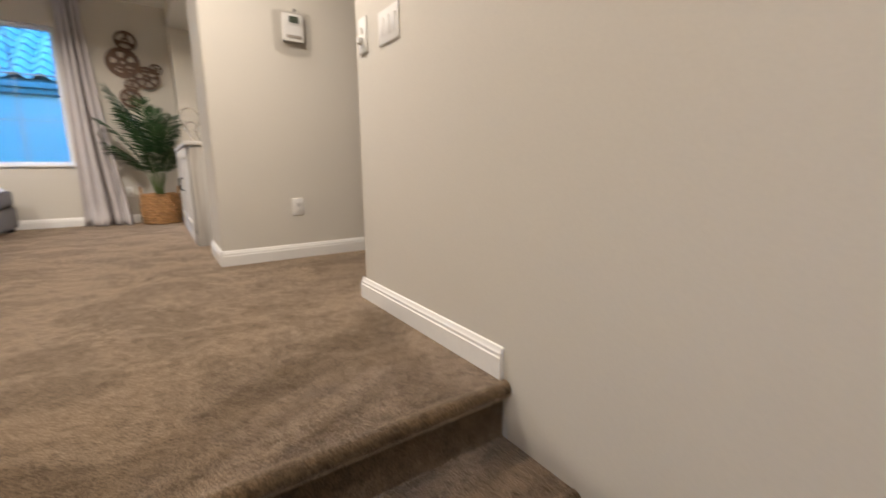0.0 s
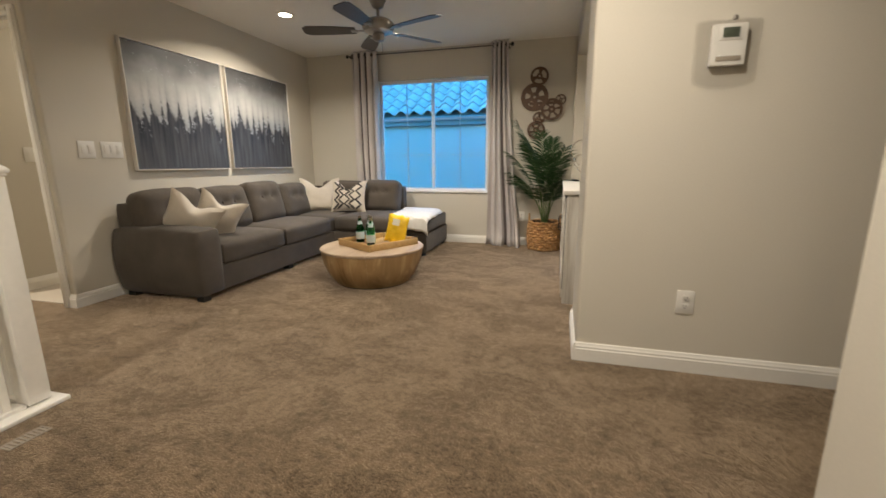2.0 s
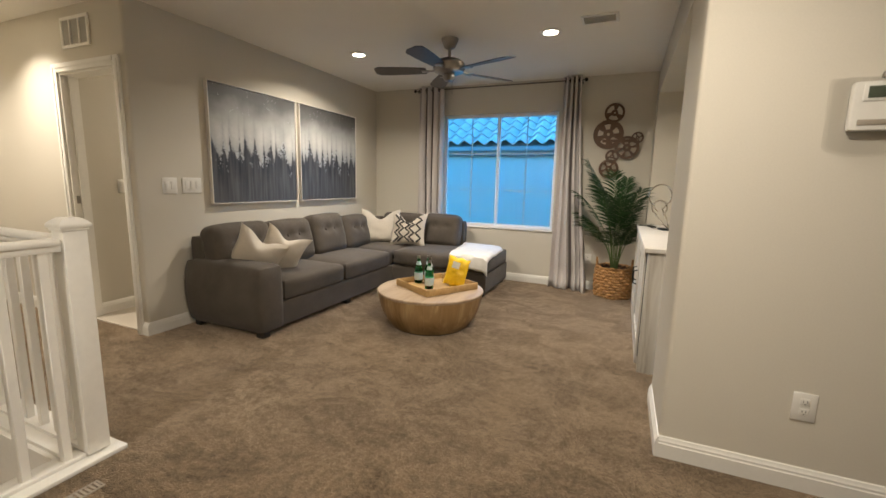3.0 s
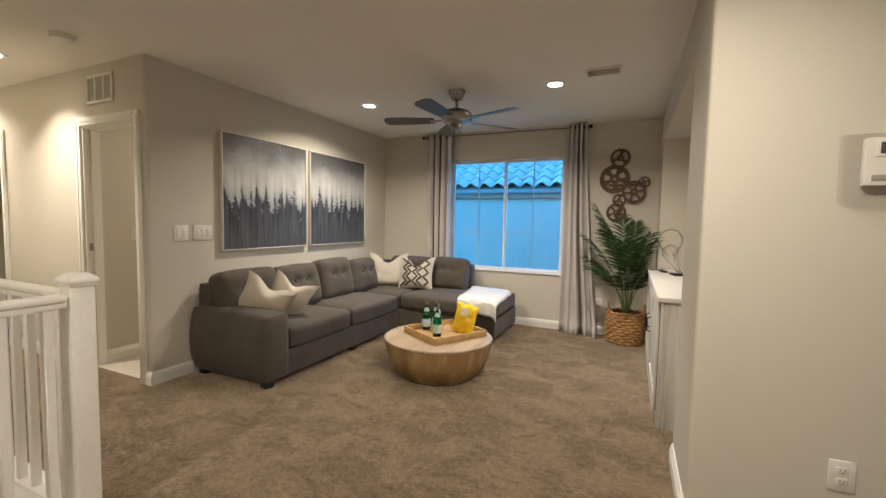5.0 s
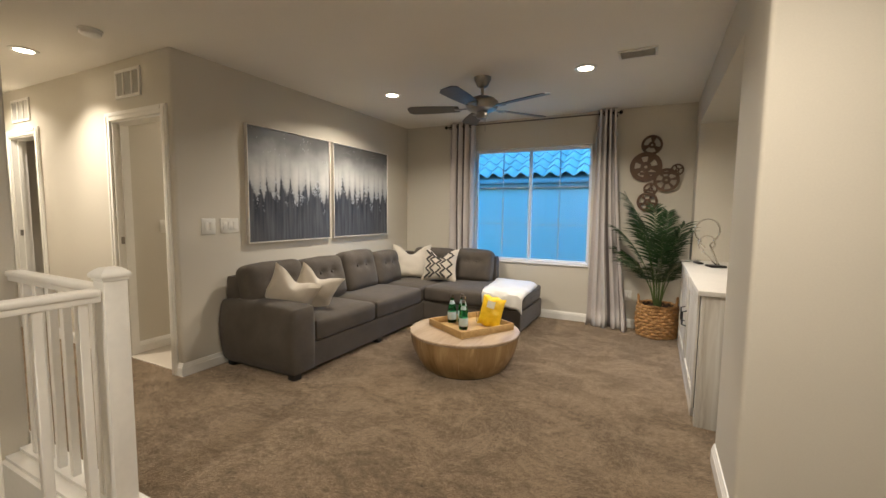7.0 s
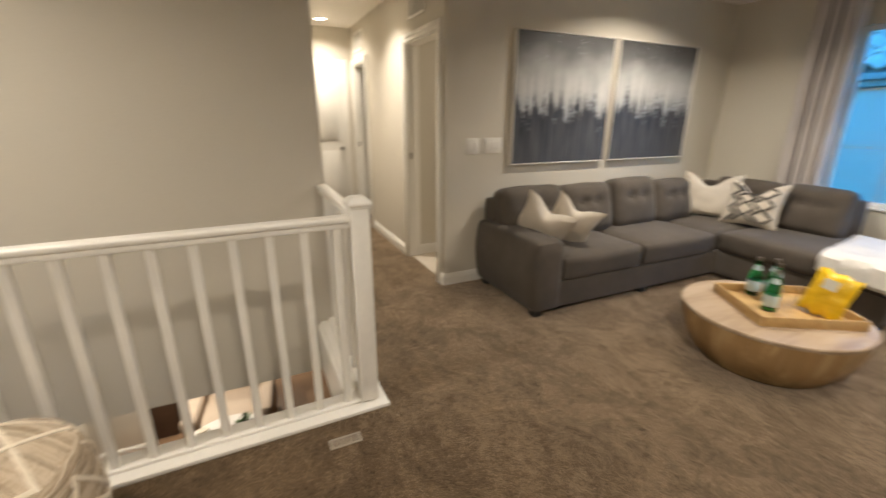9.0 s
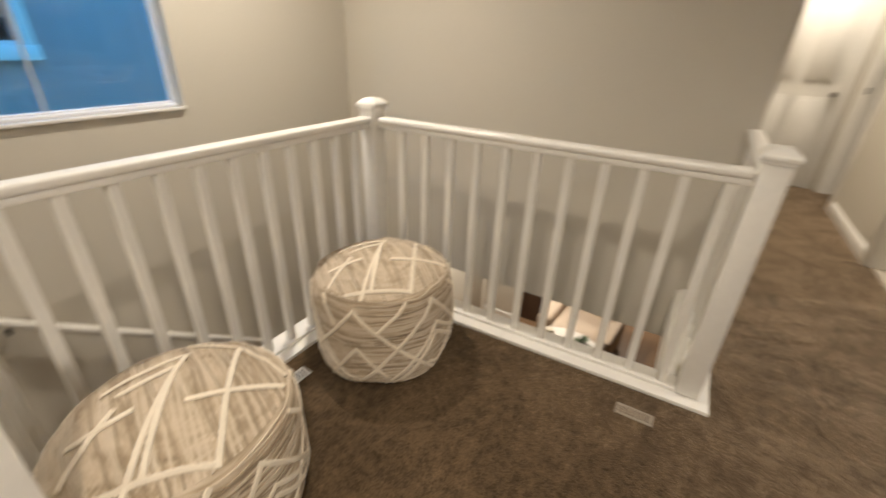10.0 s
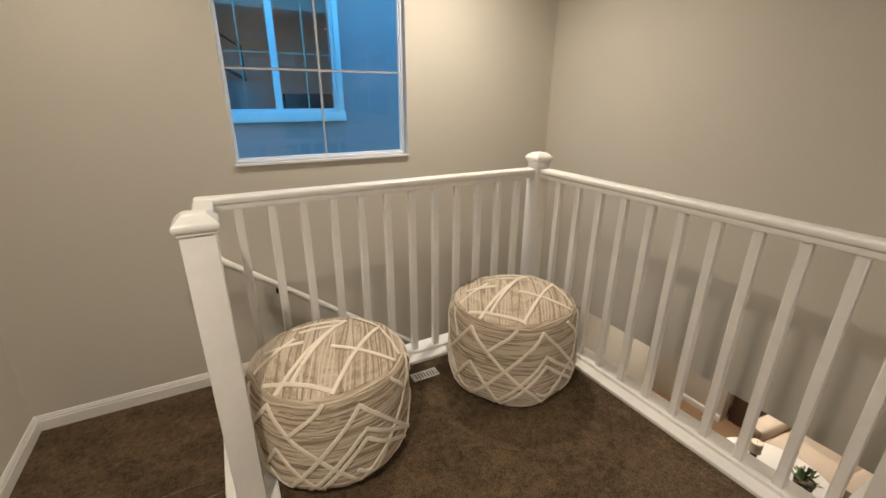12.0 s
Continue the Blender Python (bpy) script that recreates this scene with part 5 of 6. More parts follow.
# ---- palm in a basket ----
PX, PY = 0.835, 6.31
bk = thing("woven_basket", "round brown woven reed basket with two handles", "basket", pose(PX, PY, 0))
NR = 11
for k in range(NR):
    z = 0.02 + k * 0.031
    r = 0.178 + 0.012 * math.sin(math.pi * k / (NR - 1))
    pts = []
    for i in range(72):
        a = 2 * math.pi * i / 72
        rr = r + 0.011 * (1 if k % 2 else -1) * math.sin(a * 14)
        pts.append((rr * math.cos(a), rr * math.sin(a), z + 0.004 * math.sin(a * 5 + k)))
    part("reed_course", tube(B(), pts, 0.0165, 7, closed=True), M_BASKET, bk)
for k in range(28):
    a = 2 * math.pi * (k + 0.5) / 28
    part("upright", tube(B(), [(0.179 * math.cos(a), 0.179 * math.sin(a), 0.005), (0.189 * math.cos(a), 0.189 * math.sin(a), 0.18), (0.180 * math.cos(a), 0.180 * math.sin(a), 0.345)], 0.006, 5), M_BASKET, bk)
for s in (-1, 1):
    part("handle", tube(B(), [(s * 0.178, -0.05, 0.33), (s * 0.184, -0.045, 0.40), (s * 0.186, 0.0, 0.425), (s * 0.184, 0.045, 0.40), (s * 0.178, 0.05, 0.33)], 0.011, 7), M_BASKET, bk)
# dark sleeve inside the weave, so the gaps between reeds look shaded
part("gap_shade", lathe(B(), [(0.0, 0.014), (0.164, 0.014), (0.170, 0.18), (0.164, 0.335), (0.158, 0.335), (0.158, 0.03), (0.0, 0.03)], 36), M_BROWN, bk, "dark sleeve standing in for shade between the reeds")
part("bottom", lathe(B(), [(0.0, 0.0), (0.16, 0.0), (0.16, 0.012), (0.0, 0.012)], 32), M_BASKET, bk)

pl = thing("potted_palm", "green areca palm with arching feathery fronds", "plant", pose(PX, PY, 0))
part("soil", lathe(B(), [(0.0, 0.012), (0.145, 0.012), (0.148, 0.30), (0.0, 0.31)], 28), M_SOIL, pl, "dark potting soil")
rng = random.Random(11)


def frond(az, rise, reach, length, seed):
    """One feathered leaf: a bent stalk with narrow leaflets on both sides."""
    r_ = random.Random(seed)
    stalk = []
    n = 24
    for i in range(n + 1):
        t = i / n
        out = 0.03 + reach * (0.25 * t + 0.75 * t ** 2.2)
        up = rise * (t - 0.30 * (reach / max(rise, 0.3)) * t ** 3)
        stalk.append(Vector((out * math.cos(az), out * math.sin(az), 0.29 + up)))
    stem = part("stem", tube(B(), stalk, [0.0065 * (1 - 0.78 * i / n) for i in range(n + 1)], 5), M_STEM, pl)
    bm = B()
    m = 26
    for k in range(m):
        t = 0.50 + 0.50 * k / (m - 1)
        i = min(int(t * n), n - 1)
        p = stalk[i].lerp(stalk[i + 1], t * n - i)
        d = (stalk[i + 1] - stalk[i]).normalized()
        side = d.cross(Vector((math.cos(az), math.sin(az), 0.35)))
        side = side.normalized() if side.length > 0.05 else Vector((math.sin(az), -math.cos(az), 0))
        up = side.cross(d).normalized()
        for s in (-1, 1):
            L = length * (0.45 + 0.55 * math.sin(math.pi * (0.12 + 0.80 * (t - 0.50) / 0.50))) * r_.uniform(0.82, 1.12)
            fwd = (0.75 + 0.9 * (t - 0.50)) * r_.uniform(0.8, 1.2)
            dirn = (side * s + d * fwd + up * r_.uniform(-0.05, 0.22)).normalized()
            w = 0.0080
            nrm = dirn.cross(up).normalized()
            pts = []
            for q, ww in ((0.0, 0.35), (0.3, 1.0), (0.65, 0.75), (1.0, 0.05)):
                c = p + dirn * L * q + Vector((0, 0, -0.30 * L * q * q))
                pts.append((bm.verts.new(c - nrm * w * ww), bm.verts.new(c + up * 0.003 * ww), bm.verts.new(c + nrm * w * ww)))
            for a, b_ in zip(pts, pts[1:]):
                bm.faces.new((a[0], a[1], b_[1], b_[0]))
                bm.faces.new((a[1], a[2], b_[2], b_[1]))
    part("frond", bm, M_LEAF, stem)


for k, a in enumerate(((-2.75, 1.28, 0.34, 0.22), (-2.2, 1.02, 0.34, 0.24), (-1.55, 0.92, 0.36, 0.24), (-0.9, 0.98, 0.28, 0.23), (-0.3, 0.90, 0.22, 0.22), (1.2, 1.05, 0.12, 0.20),
                       (2.6, 1.14, 0.30, 0.23), (-3.1, 0.98, 0.42, 0.24), (-2.5, 0.66, 0.42, 0.22), (-1.75, 0.62, 0.40, 0.22), (-1.1, 0.66, 0.36, 0.22), (-0.6, 0.62, 0.28, 0.20),
                       (-1.9, 1.12, 0.20, 0.22), (2.9, 0.74, 0.40, 0.22))):
    frond(a[0], a[1], a[2], a[3], 20 + k)


# ---- knitted poufs ----
def ribbon(pts, normals, w, h, closed=False):
    """A flat plaited cord laid on a surface, slightly notched along its edges."""
    bm = B()
    n, rings = len(pts), []
    for i, p in enumerate(pts):
        a = pts[(i - 1) % n] if closed or i else p
        c = pts[(i + 1) % n] if closed or i < n - 1 else p
        d = (c - a).normalized()
        up = (normals[i] - d * normals[i].dot(d)).normalized()
        sd = d.cross(up)
        k = 1.0 + (0.10 if i % 2 else -0.06)
        rings.append([bm.verts.new(p + sd * (w * k * u) + up * (h * v)) for u, v in ((-1, -0.2), (-0.72, 0.8), (0, 1.05 * k), (0.72, 0.8), (1, -0.2), (0, -1.0))])
    for a, c in list(zip(rings, rings[1:])) + ([(rings[-1], rings[0])] if closed else []):
        for k in range(6):
            bm.faces.new((a[k], a[(k + 1) % 6], c[(k + 1) % 6], c[k]))
    if not closed:
        bm.faces.new(rings[0][::-1])
        bm.faces.new(rings[-1])
    return bm


def pouf(x, y, rz, R, H, seed, label):
    root = thing("pouf", label, "pouf", pose(x, y, 0, 0, 0, rz), group="pair of poufs")
    rr = random.Random(seed)
    RT, ZR = R * 0.90, H - 0.045

    def wave(a, b, z):
        return 1 + 0.06 * noise.noise(Vector((a * 1.6 + seed, b * 1.6, z * 3.0))) + 0.022 * noise.noise(Vector((a * 4.5, b * 4.5 + seed, z * 9.0)))

    def side(th, s):
        q = 2 * s - 1
        r = R * (1 - (0.10 if q > 0 else 0.14) * abs(q) ** 5.0)
        z = 0.02 + (ZR - 0.02) * s
        w = wave(math.cos(th), math.sin(th), z)
        p = Vector((r * w * math.cos(th), r * w * math.sin(th), z))
        nn = Vector((math.cos(th), math.sin(th), 0.9 * q ** 5))
        return p, nn.normalized()

    def top(u, v):
        q = min(math.hypot(u, v), 1.0)
        z = ZR + 0.060 * (1 - q ** 2.2)
        w = wave(u / max(q, 0.01) * q + 0.0, v, ZR) if q > 0.98 else 1 + (wave(u, v, ZR) - 1) * q
        nn = Vector((u * q, v * q, 0.75)).normalized()
        return Vector((u * RT * w, v * RT * w, z)), nn

    bm = B()
    seg, rings = 64, []
    for k in range(23):
        rings.append([bm.verts.new(side(2 * math.pi * i / seg, k / 22)[0]) for i in range(seg)])
    for k in range(1, 12):
        q = 1 - k / 12
        rings.append([bm.verts.new(top(q * math.cos(2 * math.pi * i / seg), q * math.sin(2 * math.pi * i / seg))[0]) for i in range(seg)])
    for a, c in zip(rings, rings[1:]):
        for i in range(seg):
            j = (i + 1) % seg
            bm.faces.new((a[i], a[j], c[j], c[i]))
    bm.faces.new(rings[0][::-1])
    bm.faces.new(rings[-1])
    body = part("body", bm, M_YARN, root)
    tones = (M_YARN, M_YARNPALE, M_YARN, M_YARNDARK, M_YARNPALE)

    # strands wound round the sides, sagging and crossing a little
    for k in range(64):
        s = 0.012 + 0.980 * k / 63
        off, ph, sk = rr.uniform(-0.012, 0.012), rr.uniform(0, 6.28), rr.uniform(-0.012, 0.012)
        pts = []
        for i in range(72):
            th_ = 2 * math.pi * i / 72
            p, nn = side(th_, min(0.999, max(0.0, s + off * math.sin(th_ * 2 + ph) + 0.008 * math.sin(th_ * 5 + k * 2) + sk * math.cos(th_))))
            pts.append(p + nn * rr.uniform(-0.0012, 0.0012))
        part("yarn", tube(B(), pts, rr.uniform(0.0026, 0.0042), 4, closed=True), tones[rr.randrange(5)], body)
    # strands laid side by side across the top
    ca, sa = math.cos(radians(-20)), math.sin(radians(-20))

    def lay(u, v):
        """Axes of the top: u along the front edge, v towards the back."""
        return -sa * u - ca * v, ca * u - sa * v

    for k in range(52):
        u0 = -0.975 + 1.95 * k / 51
        half = math.sqrt(max(0.0, 1 - u0 * u0)) * 0.97
        pts = []
        for i in range(14):
            v = -half + 2 * half * i / 13
            p, nn = top(*lay(u0 + 0.03 * math.sin(v * 3 + k) * (1 - abs(u0)) + 0.10 * v * (1 - abs(u0)), v))
            pts.append(p + nn * rr.uniform(-0.001, 0.0015))
        part("yarn", tube(B(), pts, rr.uniform(0.0030, 0.0046), 4), tones[rr.randrange(5)], body)

    def cord(line, w=0.0105, closed=False):
        """A cord over the sides; corners in degrees round and share of the height."""
        pts, nrm = [], []
        for (a0, s0), (a1, s1) in zip(line, line[1:]):
            m = max(4, int(math.hypot(radians(a1 - a0) * R, (s1 - s0) * H) / 0.011))
            for i in range(m):
                f = i / m
                p, nn = side(radians(a0 + (a1 - a0) * f), s0 + (s1 - s0) * f + 0.006 * math.sin(f * 9 + a0))
                pts.append(p + nn * 0.0038)
                nrm.append(nn)
        if not closed:
            p, nn = side(radians(line[-1][0]), line[-1][1])
            pts.append(p + nn * 0.0045)
            nrm.append(nn)
        part("cord", ribbon(pts, nrm, w * 0.78, 0.0042, closed), M_CORD, root, "raised white cord")

    jig = lambda a: rr.uniform(-a, a)
    for ph in (0, 60):
        zig = [(ph + 60 * k + jig(4), (0.04 if k % 2 else 0.93) + jig(0.03)) for k in range(6)]
        cord(zig + [(zig[0][0] + 360, zig[0][1])], closed=True)
    for k in range(3):
        a = 120 * k + jig(3)
        cord([(a - 44, 0.02), (a, 0.66), (a + 56, 0.12)])
        cord([(a - 38, 0.02), (a, 0.55), (a + 54, 0.01)])
        cord([(a - 8, 0.22), (a + 6, 0.12), (a + 14, 0.30)], 0.0095)
        cord([(a + 32, 0.02), (a + 60, 0.52), (a + 88, 0.02)])
        cord([(a + 26, 0.96), (a + 42, 0.72)], 0.0095)
        cord([(a - 26, 0.97), (a - 50, 0.70)], 0.0095)

    def over(line, w=0.0105):
        pts, nrm = [], []
        for (u0, v0), (u1, v1) in zip(line, line[1:]):
            m = max(4, int(math.hypot(u1 - u0, v1 - v0) * RT / 0.011))
            for i in range(m):
                f = i / m
                p, nn = top(*lay(u0 + (u1 - u0) * f, v0 + (v1 - v0) * f))
                pts.append(p + nn * 0.0042)
                nrm.append(nn)
        p, nn = top(*lay(*line[-1]))
        pts.append(p + nn * 0.005)
        nrm.append(nn)
        part("cord", ribbon(pts, nrm, w * 0.78, 0.0042), M_CORD, root, "raised white cord")

    for line in (((-0.62, -0.78), (0.28, 0.57), (-0.52, 0.52)), ((-0.45, -0.72), (0.14, 0.38), (-0.40, 0.32)), ((0.05, -0.95), (0.74, 0.38), (0.94, -0.30)),
                 ((0.05, -0.2), (0.86, -0.43)), ((-0.81, 0.02), (-0.32, 0.0)), ((-0.93, -0.3), (-0.45, 0.15)), ((-0.79, -0.58), (0.05, -0.92)), ((0.35, 0.88), (0.74, 0.38))):
        over(line)
    return root


pouf(0.150, 1.070, 96, 0.293, 0.460, 3, "round knitted beige pouf with raised white cords beside the newel post")
pouf(-0.735, 1.04, 80, 0.303, 0.47, 8, "round knitted beige pouf with raised white cords against the railing")

# ---- bath seen through the far doorway ----
bt = thing("bathtub", "pale grey bathtub with a dark curved rim beyond a doorway", "bathtub", pose(-4.95, 4.3, 0))
part("tub", cushion(B(), -0.33, 0.40, -0.35, 0.9, 0.0, 0.95, e=5), M_TUB, bt)
part("rim", tube(B(), [(-0.33, -0.352, 0.98), (-0.1, -0.40, 0.95), (0.15, -0.40, 0.94), (0.40, -0.352, 0.96)], 0.018, 8), M_DARK, bt, "dark curved rim")

# ---- the storey below ----
wall("wall_lower_screen", [(-5.08, -4.93, -0.28, 0.30, LOW, -0.35), (-5.08, -4.79, -3.2, -0.28, LOW, -0.35), (-4.79, XW - 0.24, -0.74, -0.60, LOW, -0.35)], None, "warm cream painted wall of the storey below")
baseboard((-4.93, -0.28), (-4.93, 0.30), (1, 0), LOW)
rt = thing("round_table", "round white table on the lower floor", "table", pose(-3.80, 1.30, LOW))
part("tabletop", lathe(B(), [(0.0, 0.58), (0.51, 0.58), (0.53, 0.59), (0.53, 0.61), (0.52, 0.62), (0.0, 0.62)], 48), M_CABTOP, rt)
part("pedestal", lathe(B(), [(0.0, 0.0), (0.24, 0.0), (0.25, 0.02), (0.06, 0.06), (0.05, 0.5), (0.10, 0.58), (0.0, 0.58)], 32), M_CABTOP, rt)
ac = thing("armchair", "large cream upholstered armchair on the lower floor", "armchair", pose(-4.84, 1.30, LOW, 0, 0, -6))
part("seat", cushion(B(), -0.36, 0.42, -0.34, 0.34, 0.16, 0.46, e=4), M_PEACH, ac)
part("backrest", cushion(B(), -0.50, -0.28, -0.42, 0.42, 0.1, 0.80, e=4), M_PEACH, ac)
for s in (-1, 1):
    part("arm", cushion(B(), -0.42, 0.42, s * 0.43 - 0.10, s * 0.43 + 0.10, 0.1, 0.56, e=4), M_PEACH, ac)
for x in (-0.36, 0.34):
    for y in (-0.40, 0.40):
        part("leg", obox(x - 0.02, x + 0.02, y - 0.02, y + 0.02, 0, 0.12), M_BLACK, ac)
tc = thing("tall_cabinet", "narrow dark brown wooden cabinet on the lower floor", "cabinet", pose(-5.27, 0.48, LOW))
part("body", obox(-0.2, 0.2, -0.16, 0.16, 0.0, 1.8, bevel=0.006), M_BROWN, tc)
part("door", obox(0.2, 0.216, -0.15, 0.15, 0.06, 1.76, bevel=0.004), M_BROWN, tc)
cd_ = thing("pillar_candle", "thick white pillar candle on a dark holder", "candle", pose(-3.90, 1.08, LOW + 0.62))
part("holder", lathe(B(), [(0.0, 0), (0.05, 0), (0.03, 0.03), (0.03, 0.08), (0.06, 0.10), (0.0, 0.10)], 18), M_BROWN, cd_)
part("wax", lathe(B(), [(0.0, 0.10), (0.055, 0.10), (0.055, 0.205), (0.048, 0.212), (0.0, 0.206)], 20), M_CORD, cd_)
part("wick", tube(B(), [(0, 0, 0.205), (0.002, 0, 0.225)], 0.0015, 5), M_BLACK, cd_)
fb = thing("flower_bowl", "low brown bowl of pale pink flowers on the table", "flowers", pose(-3.75, 1.27, LOW + 0.62))
part("bowl", lathe(B(), [(0.0, 0), (0.05, 0), (0.09, 0.06), (0.083, 0.06), (0.045, 0.012), (0.0, 0.012)], 22), M_BROWN, fb)
for k in range(9):
    a, rr_ = k * 2.4, 0.026 * math.sqrt(k)
    bm = B()
    for q in range(7):
        t = q * 0.8976
        c = Vector((0.017 * math.cos(t), 0.017 * math.sin(t), 0.006))
        n_ = Vector((-math.sin(t), math.cos(t), 0)) * 0.011
        tip = Vector((0.034 * math.cos(t), 0.034 * math.sin(t), 0.016))
        bm.faces.new([bm.verts.new(p) for p in (Vector((0, 0, 0)), c + n_, tip, c - n_)])
    part("flower", bm, M_PETAL, fb).matrix_basis = pose(rr_ * math.cos(a), rr_ * math.sin(a), 0.085 - 0.25 * rr_, 14 * math.sin(a), 14 * math.cos(a), 0)
vp = thing("small_plant", "small green plant in a brown pot on the table", "plant", pose(-3.90, 1.50, LOW + 0.62))
part("pot", lathe(B(), [(0.0, 0), (0.06, 0), (0.085, 0.13), (0.078, 0.13), (0.07, 0.11), (0.0, 0.11)], 22), M_BROWN, vp)
bm = B()
for k in range(110):
    a, e_, L = rng.uniform(0, 6.283), rng.uniform(0.2, 1.4), rng.uniform(0.04, 0.13)
    d = Vector((math.cos(a) * math.cos(e_), math.sin(a) * math.cos(e_), math.sin(e_)))
    s = d.cross(Vector((0, 0, 1))).normalized() * 0.011
    c = Vector((0, 0, 0.11)) + d * L
    f = [bm.verts.new(c - d * 0.02), bm.verts.new(c + s), bm.verts.new(c + d * 0.03), bm.verts.new(c - s)]
    bm.faces.new(f)
part("foliage", bm, M_SPRIG, vp)

# ---- outside ----
tagged(part("ground", obox(-150, 150, -150, 150, -3.3, -3.2), M_GROUND, smooth=False), "gravel yard between the houses", "ground", kind="structure")
nh = thing("neighbour_house", "blue-grey stucco neighbouring house under a tiled roof at dusk", "house", pose(0, 9.5, 0))
part("wall", obox(-11, 9, 0.10, 0.4, -3.2, 1.80), M_STUCCO, nh, smooth=False)
part("fascia", obox(-11, 9, 0.0, 0.04, 1.78, 1.93, bevel=0.004), M_FASCIA, nh)
part("gutter", obox(-11, 9, -0.06, 0.0, 1.86, 1.94, bevel=0.012), M_FASCIA, nh)
part("soffit", obox(-11, 9, 0.04, 0.4, 1.77, 1.80), M_FASCIA, nh)
PITCH = math.degrees(math.atan2(0.60, 1.0))
rf = part("roof", obox(-11, 9, 0, 5.0, -0.10, -0.02), M_FASCIA, nh, smooth=False)
rf.matrix_basis = pose(0, -0.05, 1.96, PITCH, 0, 0)
bm = B()
n, TW, TL = 8, 0.285, 0.36
rows = []
for y, dz in ((0.0, 0.042), (TL, 0.0)):
    rows.append([bm.verts.new((TW * i / n, y, 0.075 * math.sin(math.pi * 2 * i / n * 0.5) ** 2 * 1.2 + dz - 0.0)) for i in range(n + 1)])
low_ = [bm.verts.new((v.co.x, v.co.y, v.co.z - 0.022)) for v in rows[0]]
for i in range(n):
    bm.faces.new((rows[0][i], rows[0][i + 1], rows[1][i + 1], rows[1][i]))
    bm.faces.new((low_[i], low_[i + 1], rows[0][i + 1], rows[0][i]))
first = part("tile", bm, M_TILE, rf)
first.matrix_basis = pose(-4.6, 0, 0)
for j in range(9):
    for i in range(26):
        if i == 0 and j == 0:
            continue
        t = new("tile", first.data)
        t.parent = rf
        t.matrix_basis = pose(-4.6 + i * TW, j * 0.31, 0.003 * ((i * 7 + j * 3) % 3), 0, 0, ((i * 5 + j * 11) % 5 - 2) * 0.25)

SY = -2.8
NW0, NW1, NZ0, NZ1 = -0.97, 0.36, 1.15, 2.75
sn = thing("neighbour_house", "grey-blue stucco neighbouring house with a white trimmed window", "house", pose(0, SY, 0))
bm = B()
for a in ((-9, NW0, -0.25, 0, -3.2, 4.2), (NW1, 9, -0.25, 0, -3.2, 4.2), (NW0, NW1, -0.25, 0, -3.2, NZ0), (NW0, NW1, -0.25, 0, NZ1, 4.2)):
    box(bm, *a)
part("wall", bm, M_STUCCO2, sn, smooth=False)
wd = part("window", obox(NW0 - 0.07, NW1 + 0.07, 0.0, 0.06, NZ0 - 0.11, NZ0 - 0.0, bevel=0.004), M_OUTTRIM, sn)
for a in ((NW0 - 0.06, NW0, NZ0, NZ1 + 0.07), (NW1, NW1 + 0.06, NZ0, NZ1 + 0.07), (NW0, NW1, NZ1, NZ1 + 0.07)):
    part("trim_board", obox(a[0], a[1], 0.0, 0.035, a[2], a[3], bevel=0.003), M_OUTTRIM, wd)
mid = (NW0 + NW1) / 2
for a in ((NW0, NW0 + 0.03, NZ0 + 0.03, NZ1), (NW1 - 0.03, NW1, NZ0 + 0.03, NZ1), (mid - 0.035, mid + 0.035, NZ0 + 0.03, NZ1), (NW0, NW1, NZ0, NZ0 + 0.03)):
    part("frame_bar", obox(a[0], a[1], -0.06, -0.01, a[2], a[3]), M_OUTTRIM, wd)
for a in ((NW0, NW1, 1.757, 1.765), ((NW0 + mid) / 2 - 0.004, (NW0 + mid) / 2 + 0.004, NZ0, NZ1), ((mid + NW1) / 2 - 0.004, (mid + NW1) / 2 + 0.004, NZ0, NZ1)):
    part("muntin", obox(a[0], a[1], -0.045, -0.03, a[2], a[3]), M_MUNTIN, wd)
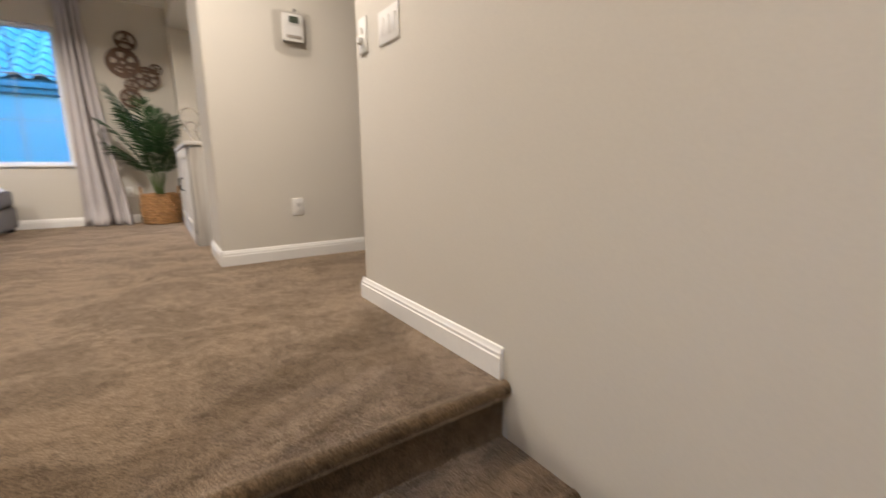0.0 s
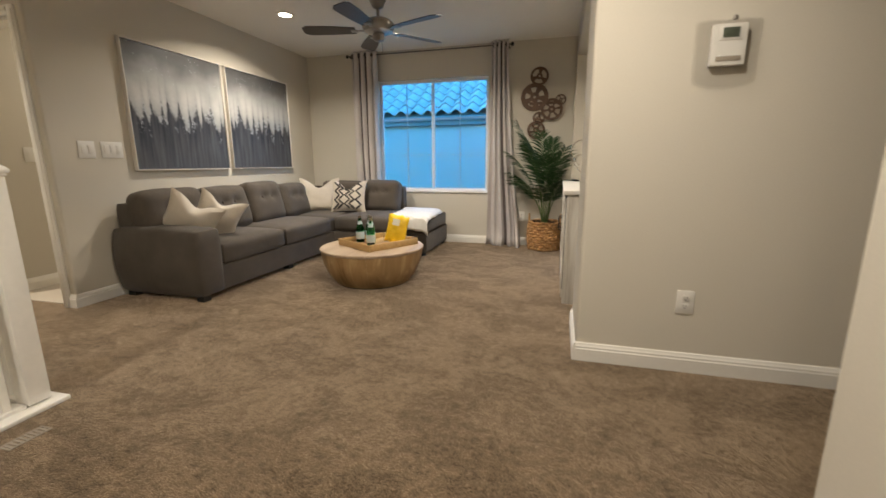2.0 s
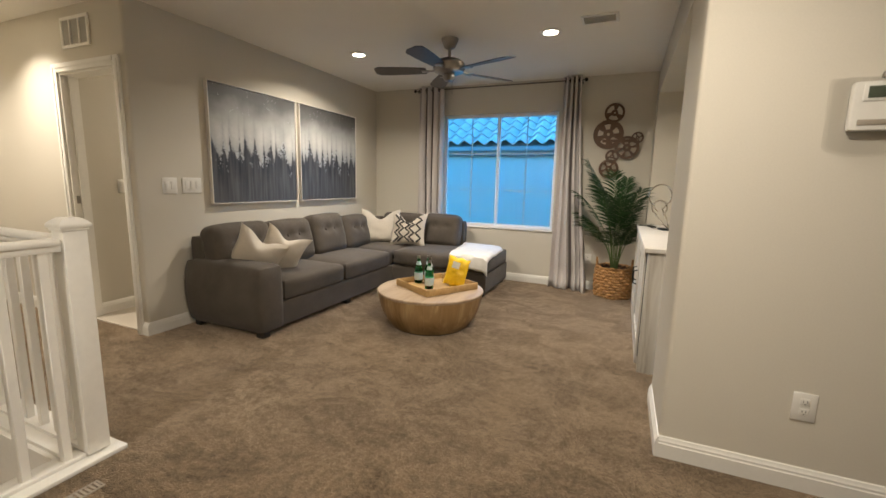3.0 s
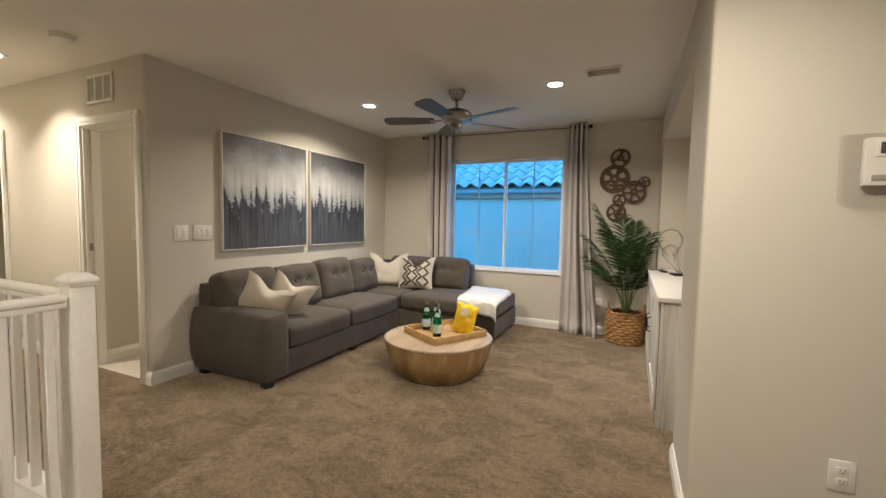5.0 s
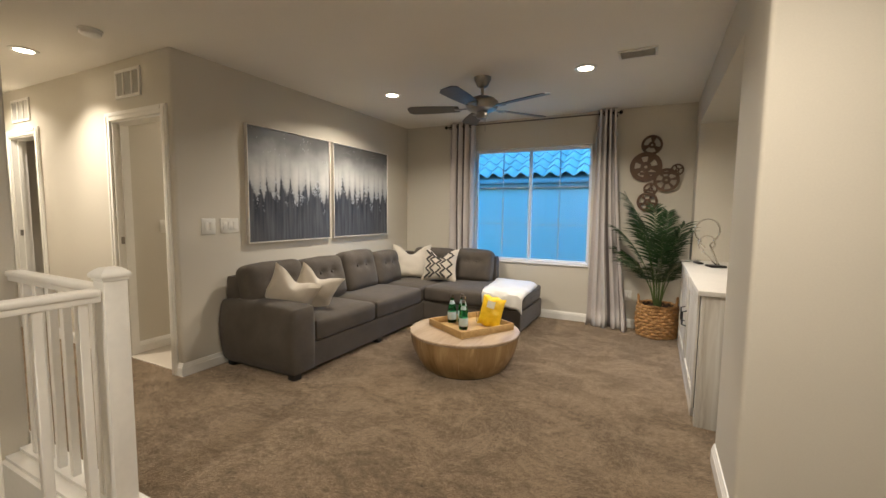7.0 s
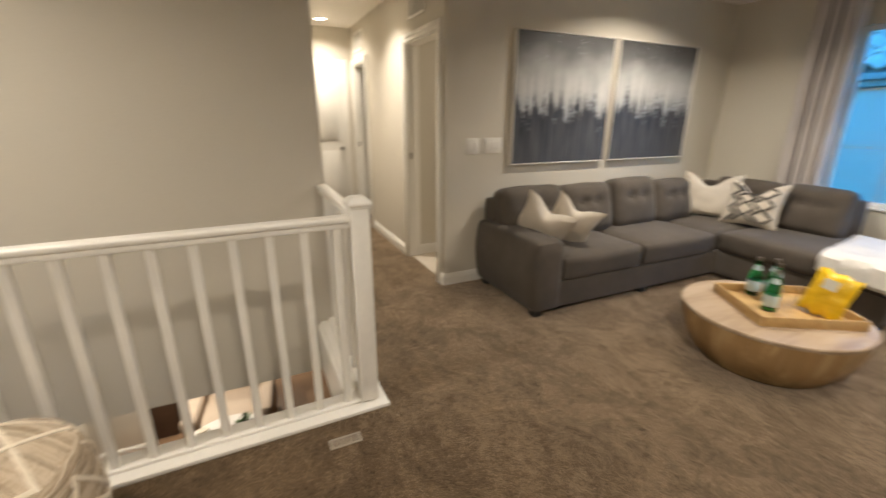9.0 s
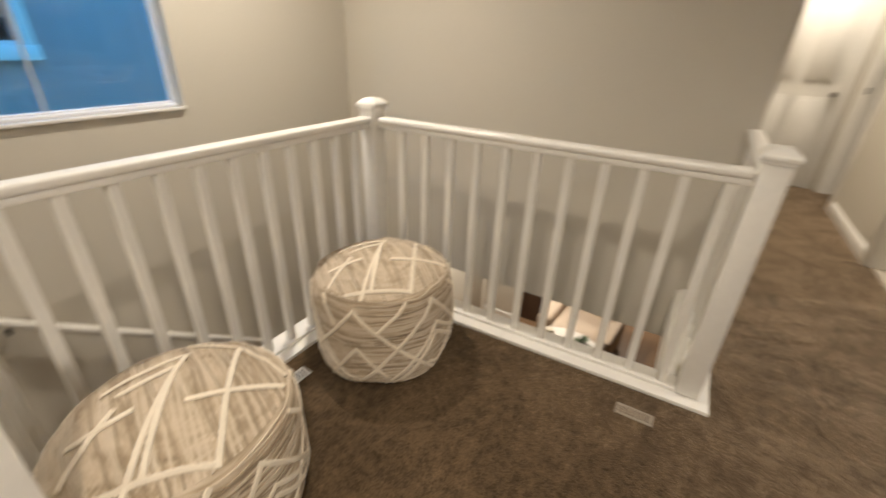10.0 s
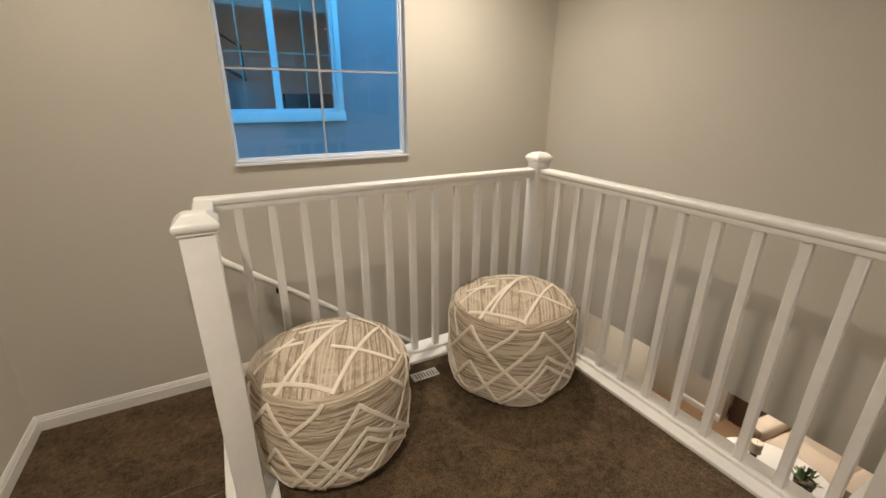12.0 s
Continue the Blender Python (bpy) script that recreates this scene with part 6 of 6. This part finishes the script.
p = part("pane", obox(NW0, NW1, -0.040, -0.036, NZ0, NZ1), M_PANE, wd, smooth=False)
p.visible_shadow = False
bm = B()
for a in ((-2.6, 2.2, -3.4, -3.3, 0.2, 3.0), (-2.7, -2.6, -3.4, -0.25, 0.2, 3.0), (2.2, 2.3, -3.4, -0.25, 0.2, 3.0), (-2.6, 2.2, -3.4, -0.25, 0.1, 0.2), (-2.6, 2.2, -3.4, -0.25, 3.0, 3.1)):
    box(bm, *a)
part("room", bm, M_NIGHTROOM, sn, "dim room behind the glass", smooth=False)
for a, c in ((2.62, 1.94), (2.22, 1.52)):
    part("stair_rail", tube(B(), [(1.0, -1.6, a), (-0.12, -1.6, c)], 0.022, 8), M_BLACK, sn, "dark indoor stair rail")
for x in (0.62, 0.24, -0.10):
    part("stair_post", obox(x - 0.014, x + 0.014, -1.614, -1.586, 1.52 + (x + 0.12) * 0.62, 1.95 + (x + 0.12) * 0.607), M_BLACK, sn)
bm = B()
ring = [[bm.verts.new((x, y, z)) for x, z in ((1.6, 0.2), (-0.25, 0.2), (-0.25, 1.35), (1.6, 2.45))] for y in (-1.75, -1.65)]
for k in range(4):
    bm.faces.new((ring[0][k], ring[0][(k + 1) % 4], ring[1][(k + 1) % 4], ring[1][k]))
bm.faces.new(ring[0][::-1])
bm.faces.new(ring[1])
part("stair_side", bm, M_NIGHTROOM, sn, "pale wall closing the stair side", smooth=False)
far = new("far_room_lamp", bpy.data.lights.new("far_room_lamp", "AREA"))
far.data.shape, far.data.size, far.data.energy, far.data.color = "DISK", 0.12, 9.0, LAMP_C
far.matrix_world = pose(-0.55, SY - 1.5, 2.95)
for x, y, z in ((-0.52, -1.6, 2.98), (-0.46, -2.35, 2.98), (-0.62, -2.8, 2.98)):
    part("lamp", lathe(B(), [(0.0, z - 0.02), (0.05, z - 0.02), (0.05, z), (0.0, z)], 16, x, y), M_SMALLLAMP, sn)
part("sofa_back", obox(-1.3, -0.5, -1.2, -0.9, 0.2, 1.35, bevel=0.03), M_BLACK, sn)
